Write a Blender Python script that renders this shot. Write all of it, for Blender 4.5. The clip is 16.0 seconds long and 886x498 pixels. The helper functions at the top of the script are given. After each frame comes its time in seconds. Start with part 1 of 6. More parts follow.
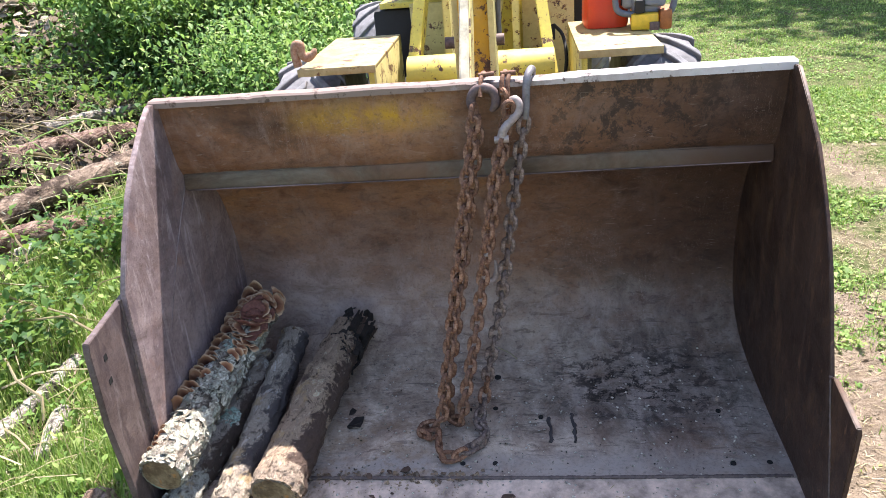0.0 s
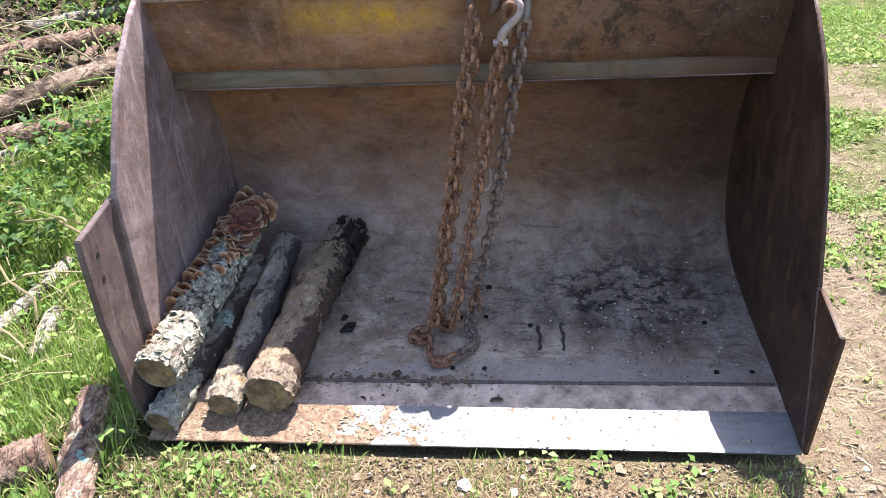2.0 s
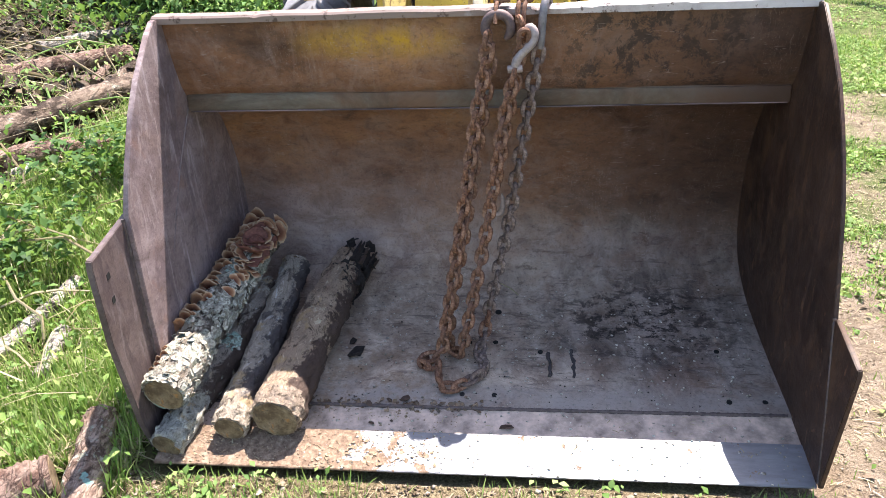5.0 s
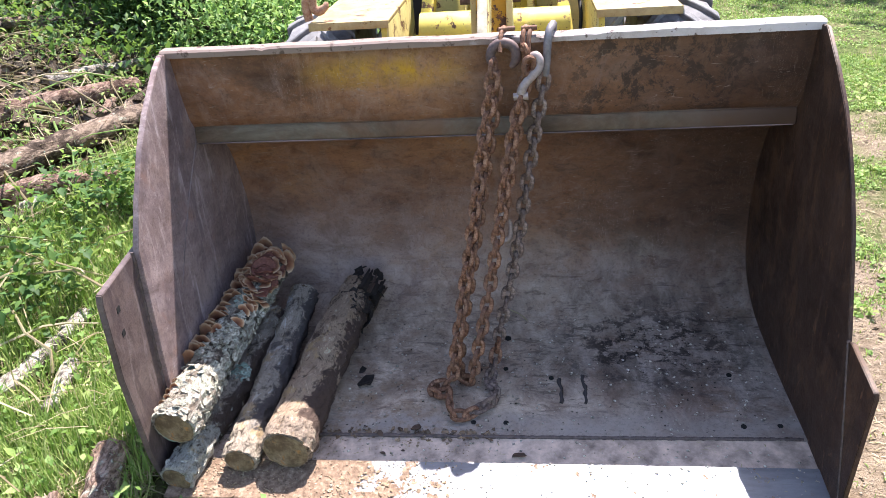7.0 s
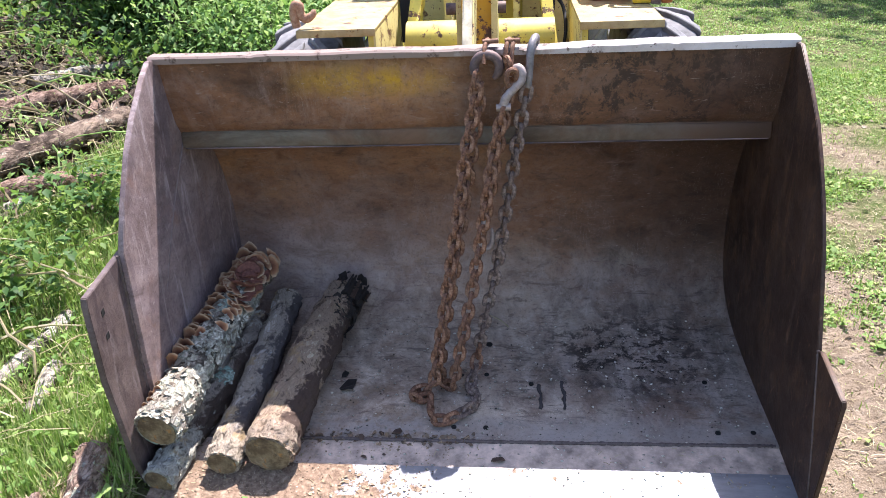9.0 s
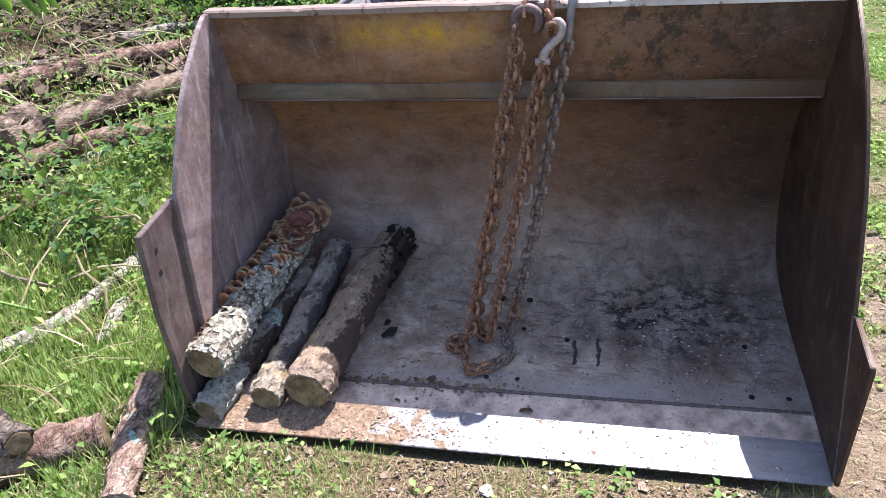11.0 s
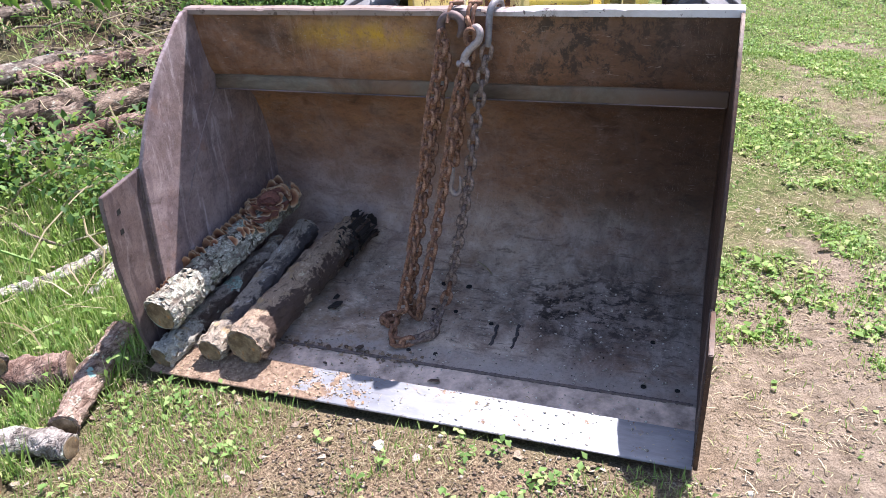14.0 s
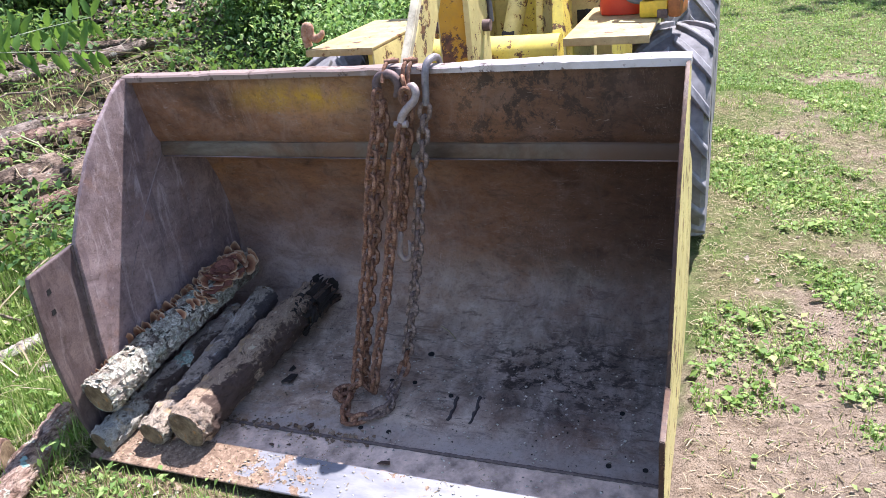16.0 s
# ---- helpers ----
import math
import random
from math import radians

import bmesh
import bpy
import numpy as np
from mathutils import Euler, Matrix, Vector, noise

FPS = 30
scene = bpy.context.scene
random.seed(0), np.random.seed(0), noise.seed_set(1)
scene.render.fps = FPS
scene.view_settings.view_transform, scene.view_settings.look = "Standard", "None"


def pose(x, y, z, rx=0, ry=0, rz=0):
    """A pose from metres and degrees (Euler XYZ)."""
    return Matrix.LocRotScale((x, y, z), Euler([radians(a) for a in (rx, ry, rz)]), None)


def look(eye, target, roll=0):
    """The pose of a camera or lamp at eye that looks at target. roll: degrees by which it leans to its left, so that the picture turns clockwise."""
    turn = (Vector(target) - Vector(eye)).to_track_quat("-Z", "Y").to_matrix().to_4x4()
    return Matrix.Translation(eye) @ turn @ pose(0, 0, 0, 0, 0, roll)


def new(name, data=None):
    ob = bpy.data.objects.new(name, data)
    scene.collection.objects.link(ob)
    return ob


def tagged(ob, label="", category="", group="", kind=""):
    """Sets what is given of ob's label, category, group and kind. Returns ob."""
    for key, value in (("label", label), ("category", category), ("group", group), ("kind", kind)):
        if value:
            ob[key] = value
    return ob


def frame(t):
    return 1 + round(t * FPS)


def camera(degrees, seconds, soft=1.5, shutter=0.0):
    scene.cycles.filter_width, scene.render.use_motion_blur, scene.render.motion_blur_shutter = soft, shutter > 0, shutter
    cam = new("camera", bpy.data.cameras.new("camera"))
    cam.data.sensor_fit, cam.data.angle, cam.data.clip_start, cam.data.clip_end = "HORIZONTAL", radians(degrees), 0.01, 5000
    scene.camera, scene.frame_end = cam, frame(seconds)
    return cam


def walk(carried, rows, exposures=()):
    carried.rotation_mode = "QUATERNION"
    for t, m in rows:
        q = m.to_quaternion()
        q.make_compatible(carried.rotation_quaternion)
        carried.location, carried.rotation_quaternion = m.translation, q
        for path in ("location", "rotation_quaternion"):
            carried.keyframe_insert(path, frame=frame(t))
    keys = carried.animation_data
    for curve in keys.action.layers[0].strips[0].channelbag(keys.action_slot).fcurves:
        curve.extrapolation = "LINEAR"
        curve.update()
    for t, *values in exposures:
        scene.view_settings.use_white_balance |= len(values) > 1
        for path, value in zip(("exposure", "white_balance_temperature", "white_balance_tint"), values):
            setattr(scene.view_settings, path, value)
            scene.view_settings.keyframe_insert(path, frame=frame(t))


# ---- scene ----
cam = camera(61.5, 16.0, soft=0.6)

PATH = [
    (0, (0.19, -1.831, 1.542), (-0.04, 0.006, 0.786), -4.9),
    (0.5, (0.134, -1.872, 1.575), (-0.073, 0.023, 0.969), -3.3),
    (1, (0.174, -1.864, 1.585), (-0.037, 0.016, 0.935), -2.5),
    (1.5, (0.161, -1.854, 1.541), (-0.026, -0.039, 0.721), -2.7),
    (2, (0.175, -1.842, 1.501), (-0.032, -0.094, 0.552), -3.5),
    (2.5, (0.165, -1.828, 1.487), (0.005, -0.098, 0.496), -3.3),
    (3, (0.16, -1.814, 1.504), (0.06, -0.068, 0.534), -2.7),
    (3.5, (0.161, -1.815, 1.494), (0.027, -0.083, 0.504), -2.3),
    (4, (0.152, -1.816, 1.483), (-0.028, -0.091, 0.487), -1.9),
    (4.5, (0.154, -1.816, 1.497), (-0.05, -0.074, 0.536), -1.9),
    (5, (0.15, -1.83, 1.505), (-0.066, -0.056, 0.608), -2.8),
    (5.2, (0.147, -1.83, 1.511), (-0.099, -0.044, 0.645), -3.4),
    (7.3, (0.136, -1.824, 1.518), (-0.085, -0.02, 0.683), -4.0),
    (7.5, (0.145, -1.836, 1.532), (-0.067, -0.028, 0.703), -3.9),
    (8, (0.166, -1.84, 1.553), (-0.07, -0.012, 0.776), -4.9),
    (8.5, (0.151, -1.856, 1.553), (-0.06, -0.004, 0.829), -5.2),
    (9, (0.151, -1.853, 1.538), (-0.039, -0.044, 0.707), -2.7),
    (9.5, (0.144, -1.844, 1.529), (-0.03, -0.068, 0.626), -1.1),
    (10, (0.157, -1.845, 1.506), (-0.068, -0.099, 0.556), -1.9),
    (10.2, (0.199, -1.864, 1.519), (-0.097, -0.11, 0.604), -2.7),
    (12.3, (0.558, -1.919, 1.504), (0.024, -0.213, 0.607), -4.9),
    (12.5, (0.652, -1.979, 1.5), (0.048, -0.262, 0.671), -4.9),
    (13, (0.725, -2.119, 1.508), (0.157, -0.382, 0.695), -2.9),
    (13.5, (0.792, -2.107, 1.483), (0.204, -0.383, 0.657), -2.7),
    (14, (0.854, -2.004, 1.509), (0.241, -0.309, 0.641), -2.8),
    (14.5, (1.056, -1.912, 1.534), (0.274, -0.217, 0.815), -2.9),
    (15, (1.051, -1.871, 1.529), (0.303, -0.179, 0.769), -4.4),
    (15.5, (1.048, -1.836, 1.525), (0.282, -0.127, 0.821), -6.9),
    (16, (1.041, -1.742, 1.513), (0.351, -0.029, 0.744), -5.6),
]
walk(cam, [(t, look(eye, target, roll)) for t, eye, target, roll in PATH], [(0.0, 1.92, 6700, 16), (5.0, 2.0, 6800, 16), (8.0, 1.87, 6550, 18), (13.0, 1.7, 6350, 20), (16.0, 1.72, 6250, 21)])

# ---- light ----
SUN = Vector((0.23, 0.46, 1.155)).normalized()
world = bpy.data.worlds.new("world")
scene.world = world
world.use_nodes = True
wn = world.node_tree
sky = wn.nodes.new("ShaderNodeTexSky")
sky.sky_type, sky.sun_disc = "NISHITA", False
sky.sun_elevation = math.asin(SUN.z)
sky.sun_rotation = math.atan2(SUN.x, SUN.y)
wn.links.new(sky.outputs[0], wn.nodes["Background"].inputs[0])
wn.nodes["Background"].inputs[1].default_value = 0.102
sun_data = bpy.data.lights.new("sun", "SUN")
sun_data.energy, sun_data.angle, sun_data.color = 4.15, radians(0.53), (1.0, 0.965, 0.93)
sun = new("sun", sun_data)
sun.matrix_world = look((6, 12, 28), Vector((6, 12, 28)) - SUN)
scene.view_settings.exposure = 1.65


# ---- material tools ----
class Mat:
    """A node material with short calls."""

    def __init__(self, name, rough=0.8, metal=0.0, spec=0.5):
        self.m = bpy.data.materials.new(name)
        self.m.use_nodes = True
        self.t = self.m.node_tree
        self.b = self.t.nodes["Principled BSDF"]
        self.b.inputs["Roughness"].default_value = rough
        self.b.inputs["Metallic"].default_value = metal
        self.b.inputs["Specular IOR Level"].default_value = spec
        self.co = self.t.nodes.new("ShaderNodeTexCoord").outputs["Object"]

    def node(self, kind, **ins):
        n = self.t.nodes.new(kind)
        for k, v in ins.items():
            self.put(n.inputs[k.replace("_", " ")], v)
        return n

    def put(self, socket, v):
        if isinstance(v, bpy.types.NodeSocket):
            self.t.links.new(v, socket)
        else:
            socket.default_value = v

    def at(self, sx=1, sy=1, sz=1):
        n = self.node("ShaderNodeMapping", Vector=self.co)
        n.inputs["Scale"].default_value = (sx, sy, sz)
        return n.outputs[0]

    def noise(self, scale, detail=6, rough=0.6, at=None, dist=0.0):
        return self.node("ShaderNodeTexNoise", Vector=at or self.co, Scale=scale, Detail=detail, Roughness=rough, Distortion=dist).outputs[0]

    def vor(self, scale, at=None, out="Distance"):
        return self.node("ShaderNodeTexVoronoi", Vector=at or self.co, Scale=scale).outputs[out]

    def ramp(self, fac, *stops):
        n = self.node("ShaderNodeValToRGB", Fac=fac)
        r = n.color_ramp
        while len(r.elements) < len(stops):
            r.elements.new(0.5)
        for e, (p, c) in zip(r.elements, stops):
            e.position = p
            e.color = (c, c, c, 1) if isinstance(c, (int, float)) else (*c, 1)
        return n.outputs[0]

    def mix(self, fac, a, b, how="MIX"):
        n = self.t.nodes.new("ShaderNodeMix")
        n.data_type, n.blend_type = "RGBA", how
        for s, v in ((n.inputs[0], fac), (n.inputs[6], a), (n.inputs[7], b)):
            self.put(s, (*v, 1) if isinstance(v, tuple) and len(v) == 3 else v)
        return n.outputs[2]

    def math(self, op, a, b=0.0, clamp=False):
        n = self.t.nodes.new("ShaderNodeMath")
        n.operation, n.use_clamp = op, clamp
        self.put(n.inputs[0], a), self.put(n.inputs[1], b)
        return n.outputs[0]

    def axis(self, i, co=None):
        return self.node("ShaderNodeSeparateXYZ", Vector=co or self.co).outputs[i]

    def band(self, v, lo, hi, soft):
        """1 where v lies between lo and hi, with soft edges."""
        a = self.node("ShaderNodeMapRange", Value=v)
        a.inputs[1].default_value, a.inputs[2].default_value = lo - soft, lo + soft
        b = self.node("ShaderNodeMapRange", Value=v)
        b.inputs[1].default_value, b.inputs[2].default_value = hi + soft, hi - soft
        return self.math("MULTIPLY", a.outputs[0], b.outputs[0])

    def island(self):
        return self.t.nodes.new("ShaderNodeNewGeometry").outputs["Random Per Island"]

    def rand(self):
        return self.t.nodes.new("ShaderNodeObjectInfo").outputs["Random"]

    def bump(self, h, strength=0.4, dist=0.01):
        n = self.node("ShaderNodeBump", Height=h)
        n.inputs["Strength"].default_value, n.inputs["Distance"].default_value = strength, dist
        self.t.links.new(n.outputs[0], self.b.inputs["Normal"])

    def end(self, color, rough=None):
        self.put(self.b.inputs["Base Color"], (*color, 1) if isinstance(color, tuple) else color)
        if rough is not None:
            self.put(self.b.inputs["Roughness"], rough)
        return self.m


# ---- mesh tools ----
def mesh(name, verts, faces, smooth=False):
    me = bpy.data.meshes.new(name)
    me.from_pydata([tuple(map(float, v)) for v in verts], [], [tuple(map(int, f)) for f in faces])
    if smooth:
        me.polygons.foreach_set("use_smooth", [True] * len(me.polygons))
    me.update()
    return me


def part(name, data, material, parent=None, label=""):
    """One mesh object, from a bmesh or mesh data, under a thing or a part."""
    if isinstance(data, bmesh.types.BMesh):
        me = bpy.data.meshes.new(name)
        data.to_mesh(me)
        data.free()
        data = me
    if material and not data.materials:
        data.materials.append(material)
    ob = new(name, data)
    if parent:
        ob.parent = parent
    return tagged(ob, label)


def thing(name, label, category, at=(0, 0, 0), group="", kind=""):
    ob = new(name)
    ob.empty_display_size = 0.05
    ob.location = at
    return tagged(ob, label, category, group, kind)


def smooth(bm, angle=40):
    for f in bm.faces:
        f.smooth = True
    for e in bm.edges:
        if len(e.link_faces) == 2 and e.calc_face_angle(0) > radians(angle):
            e.smooth = False
    return bm


def box(x0, x1, y0, y1, z0, z1, bevel=0.004, m=None, seg=2):
    bm = bmesh.new()
    bmesh.ops.create_cube(bm, size=1, matrix=Matrix.Translation(((x0 + x1) / 2, (y0 + y1) / 2, (z0 + z1) / 2)) @ Matrix.Diagonal((x1 - x0, y1 - y0, z1 - z0, 1)))
    if bevel:
        bmesh.ops.bevel(bm, geom=bm.edges[:], offset=bevel, segments=seg, affect="EDGES", profile=0.6)
    if m:
        bm.transform(m)
    return smooth(bm)


def prism(outline, axis, lo, hi, bevel=0.004, seg=2):
    """A plate with the given outline, standing across one axis from lo to hi."""
    bm = bmesh.new()
    put = {"x": lambda a, b, d: (d, a, b), "y": lambda a, b, d: (a, d, b), "z": lambda a, b, d: (a, b, d)}[axis]
    vs = [bm.verts.new(put(a, b, lo)) for a, b in outline]
    f = bm.faces.new(vs)
    ext = bmesh.ops.extrude_face_region(bm, geom=[f])
    d = Vector(put(0, 0, hi - lo))
    bmesh.ops.translate(bm, vec=d, verts=[v for v in ext["geom"] if isinstance(v, bmesh.types.BMVert)])
    bmesh.ops.recalc_face_normals(bm, faces=bm.faces[:])
    if bevel:
        bmesh.ops.bevel(bm, geom=bm.edges[:], offset=bevel, segments=seg, affect="EDGES", clamp_overlap=True)
    return smooth(bm)


def frames_along(points):
    """Tangents and two side vectors along a line of points, with little twist."""
    p = [Vector(q) for q in points]
    out, side = [], None
    for i in range(len(p)):
        t = (p[min(i + 1, len(p) - 1)] - p[max(i - 1, 0)]).normalized()
        if side is None:
            side = t.cross(Vector((0, 0, 1)) if abs(t.z) < 0.9 else Vector((0, 1, 0))).normalized()
        side = (side - t * side.dot(t)).normalized()
        out.append((p[i], t, side, t.cross(side).normalized()))
    return out


def tube(points, radius, sides=10, caps=True, closed=False, wobble=None):
    """A round bar along points; radius is a number or one for each point."""
    rs = radius if isinstance(radius, (list, tuple)) else [radius] * len(points)
    verts, faces = [], []
    fr = frames_along(points)
    if closed:
        n = len(points)
        fr = []
        p = [Vector(q) for q in points]
        nrm = sum((p[i].cross(p[(i + 1) % n]) for i in range(n)), Vector())
        nrm = nrm.normalized() if nrm.length > 1e-9 else Vector((0, 0, 1))
        for i in range(n):
            t = (p[(i + 1) % n] - p[i - 1]).normalized()
            fr.append((p[i], t, nrm, t.cross(nrm).normalized()))
    for i, (c, t, a, b) in enumerate(fr):
        for s in range(sides):
            w = 2 * math.pi * s / sides
            r = rs[i] * (wobble(i, s) if wobble else 1)
            verts.append(c + (a * math.cos(w) + b * math.sin(w)) * r)
    n = len(fr)
    for i in range(n if closed else n - 1):
        for s in range(sides):
            j, s2 = (i + 1) % n, (s + 1) % sides
            faces.append((i * sides + s, i * sides + s2, j * sides + s2, j * sides + s))
    if caps and not closed:
        faces += [tuple(range(sides))[::-1], tuple((n - 1) * sides + s for s in range(sides))]
    bm = bmesh.new()
    vs = [bm.verts.new(v) for v in verts]
    for f in faces:
        bm.faces.new([vs[k] for k in f])
    bmesh.ops.recalc_face_normals(bm, faces=bm.faces[:])
    return smooth(bm, 50)


def curve(points, n):
    """n points on a smooth line through points."""
    p = [Vector(q) for q in points]
    out = []
    for k in range(n):
        u = k / (n - 1) * (len(p) - 1)
        i = min(int(u), len(p) - 2)
        f = u - i
        a, b, c, d = p[max(i - 1, 0)], p[i], p[i + 1], p[min(i + 2, len(p) - 1)]
        out.append(0.5 * (2 * b + (c - a) * f + (2 * a - 5 * b + 4 * c - d) * f * f + (3 * b - a - 3 * c + d) * f**3))
    return out


def merge(*bms):
    """All bmeshes in one."""
    me = bpy.data.meshes.new("tmp")
    out = bmesh.new()
    for b in bms:
        b.to_mesh(me)
        out.from_mesh(me)
        b.free()
    bpy.data.meshes.remove(me)
    return out


# ---- materials ----
def steel_material(name, upper, tone=(1.0, 1.0, 1.0), blotch=None):
    """Worn bare bucket steel: brown rust film, grey polished wear, scratches and pits."""
    m = Mat(name, 0.55, 0.0, 0.3)

    def t(c):
        return tuple(a * b for a, b in zip(c, tone))
    x, y, z = m.axis(0), m.axis(1), m.axis(2)
    big = m.noise(2.3, 6, 0.62, m.at(1, 1, 1.7), 0.4)
    mid = m.noise(9, 8, 0.7, m.at(0.8, 1, 1.2), 0.8)
    cloud = m.noise(17, 8, 0.74, m.at(0.75, 1, 1.5), 0.9)
    fine = m.noise(95, 5, 0.7)
    if upper:
        c = m.ramp(big, (0.3, (0.07, 0.032, 0.018)), (0.43, (0.2, 0.098, 0.054)), (0.56, (0.29, 0.148, 0.082)), (0.7, (0.38, 0.19, 0.082)))
    else:
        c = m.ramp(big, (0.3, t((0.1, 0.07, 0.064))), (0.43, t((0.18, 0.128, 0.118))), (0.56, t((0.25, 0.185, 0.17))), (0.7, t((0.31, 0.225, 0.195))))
    c = m.mix(m.ramp(mid, (0.46, 0.0), (0.66, 0.55)), c, t((0.25, 0.175, 0.145)))
    c = m.mix(m.ramp(m.noise(5.5, 7, 0.7, None, 0.5), (0.56, 0.0), (0.68, 0.75 if upper else 0.35)), c, t((0.2, 0.08, 0.03)))
    c = m.mix(m.ramp(m.noise(3.6, 7, 0.72, m.at(0.7, 1, 1.6), 0.7), (0.45, 0.0), (0.75, 0.5)), c, t((0.06, 0.033, 0.024)))
    c = m.mix(m.ramp(cloud, (0.3, 0.55), (0.5, 0.0)), c, t((0.05, 0.03, 0.024)))
    c = m.mix(m.ramp(cloud, (0.57, 0.0), (0.68, 0.4)), c, t((0.36, 0.27, 0.235)))
    wipe = m.noise(3.2, 7, 0.7, m.at(1.6, 0.6, 0.5), 1.6)
    c = m.mix(m.ramp(wipe, (0.54, 0.0), (0.64, 0.28)), c, t((0.33, 0.24, 0.21)))
    if upper:
        # polished grey floor and its bluish bend
        low = m.band(z, -1.0, 0.25, 0.15)
        grey = m.ramp(m.noise(6, 9, 0.75, m.at(1.2, 1.0, 1), 0.6), (0.33, (0.12, 0.08, 0.058)), (0.43, (0.36, 0.28, 0.215)), (0.53, (0.6, 0.485, 0.375)), (0.66, (0.76, 0.63, 0.49)))
        # floor tone darkens towards +x, with a noisy border
        worn = m.ramp(m.math("ADD", x, m.math("MULTIPLY", m.math("SUBTRACT", big, 0.5), 1.2)), (0.0, 0.0), (0.5, 0.8))
        grey = m.mix(worn, grey, m.ramp(m.noise(7, 8, 0.74, m.at(1.6, 0.8, 1), 0.5), (0.34, (0.055, 0.045, 0.04)), (0.46, (0.19, 0.157, 0.138)), (0.6, (0.42, 0.35, 0.305))))
        grey = m.mix(m.ramp(m.noise(21, 7, 0.75, m.at(0.8, 1.3, 1), 0.8), (0.56, 0.0), (0.64, 0.55)), grey, (0.06, 0.046, 0.042))
        grey = m.mix(m.math("MULTIPLY", m.band(x, -3.0, 0.05, 0.25), m.ramp(m.noise(8, 7, 0.72, None, 0.6), (0.42, 0.0), (0.58, 0.6))), grey, (0.2, 0.155, 0.11))
        grey = m.mix(m.ramp(m.noise(18, 7, 0.72, m.at(0.45, 2.0, 1), 0.7), (0.55, 0.0), (0.63, 0.65)), grey, (0.05, 0.04, 0.036))
        grey = m.mix(m.ramp(m.noise(30, 4, 0.6, m.at(0.5, 1.6, 1), 1.5), (0.66, 0.0), (0.7, 0.5)), grey, (0.62, 0.55, 0.47))
        c = m.mix(m.math("MULTIPLY", low, m.ramp(mid, (0.3, 0.55), (0.55, 1.0))), c, grey)
        # bend paler towards -x: light for the dim corner, put into the colour
        blue = m.math("MULTIPLY", m.band(z, 0.14, 0.5, 0.16), m.ramp(m.noise(3, 7, 0.65), (0.3, 0.25), (0.6, 0.85)))
        blue = m.math("MULTIPLY", blue, m.band(x, -3.0, -0.1, 0.4))
        c = m.mix(blue, c, m.ramp(mid, (0.38, (0.22, 0.16, 0.142)), (0.6, (0.38, 0.29, 0.265))))
        strip = m.math("MULTIPLY", m.band(y, -0.05, 0.1, 0.035), m.band(z, -1, 0.1, 0.01))
        c = m.mix(m.math("MULTIPLY", strip, m.ramp(mid, (0.35, 0.35), (0.6, 0.95))), c, (0.35, 0.305, 0.27))
        # black oil marks with hard edges
        patch = m.math("MULTIPLY", m.band(x, 0.25, 0.86, 0.15), m.band(y, 0.24, 0.62, 0.1))
        dark = m.ramp(m.noise(12, 8, 0.78, m.at(1.2, 1.4, 1), 0.4), (0.5, 0.0), (0.56, 0.9))
        c = m.mix(m.math("MULTIPLY", patch, dark), c, (0.022, 0.02, 0.02))
        # dried brown mud dragged over the near floor beside the logs
        mud = m.math("MULTIPLY", m.math("MULTIPLY", m.band(x, -0.6, -0.1, 0.2), m.band(y, -0.1, 0.3, 0.12)), m.ramp(m.noise(15, 8, 0.75), (0.5, 0.0), (0.58, 0.75)))
        c = m.mix(mud, c, (0.26, 0.175, 0.11))
        # shade at the upper +x end of the back, put into the colour
        end_shade = m.math("MULTIPLY", m.band(z, 0.2, 3.0, 0.2), m.ramp(m.math("ADD", x, m.math("MULTIPLY", m.math("SUBTRACT", big, 0.5), 1.0)), (0.05, 0.0), (0.75, 0.8)))
        c = m.mix(end_shade, c, m.ramp(cloud, (0.3, (0.022, 0.013, 0.01)), (0.65, (0.068, 0.036, 0.026))))
        # yellow paint left under the rim
        spot = m.math("MULTIPLY", m.band(x, -0.47, -0.1, 0.1), m.band(z, 1.04, 1.105, 0.03))
        spot = m.math("MULTIPLY", spot, m.ramp(m.noise(11, 7, 0.7), (0.38, 0.1), (0.56, 1.0)))
        c = m.mix(spot, c, (0.46, 0.26, 0.02))
    if not upper:
        # long wiped streaks and dark handling stains
        c = m.mix(m.ramp(m.noise(4.5, 6, 0.68, m.at(1, 2.2, 0.6), 0.9), (0.52, 0.0), (0.62, 0.6)), c, t((0.1, 0.07, 0.072)))
        c = m.mix(m.ramp(m.noise(7, 7, 0.7, m.at(1, 2.6, 0.5), 0.7), (0.55, 0.0), (0.66, 0.5)), c, t((0.46, 0.38, 0.36)))
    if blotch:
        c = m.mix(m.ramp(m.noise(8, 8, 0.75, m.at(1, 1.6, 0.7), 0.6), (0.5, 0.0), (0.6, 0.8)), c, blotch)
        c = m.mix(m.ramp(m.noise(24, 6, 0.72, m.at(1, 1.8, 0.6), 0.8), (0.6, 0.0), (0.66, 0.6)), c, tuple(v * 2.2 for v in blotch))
    thin = m.ramp(m.noise(11, 2, 0.4, m.at(2.2, 1.0, 0.35), 6.0), (0.5, 0.0), (0.506, 0.5), (0.512, 0.0))
    c = m.mix(m.math("MULTIPLY", thin, m.ramp(m.noise(4, 3), (0.5, 0.0), (0.6, 1.0))), c, t((0.46, 0.37, 0.34)))
    scr = m.ramp(m.noise(26, 3, 0.5, m.at(0.5, 1, 2.2), 2.5), (0.68, 0.0), (0.73, 0.45))
    c = m.mix(scr, c, t((0.34, 0.28, 0.26)))
    c = m.mix(m.ramp(fine, (0.3, 0.4), (0.48, 0.0)), c, (0.035, 0.024, 0.02))
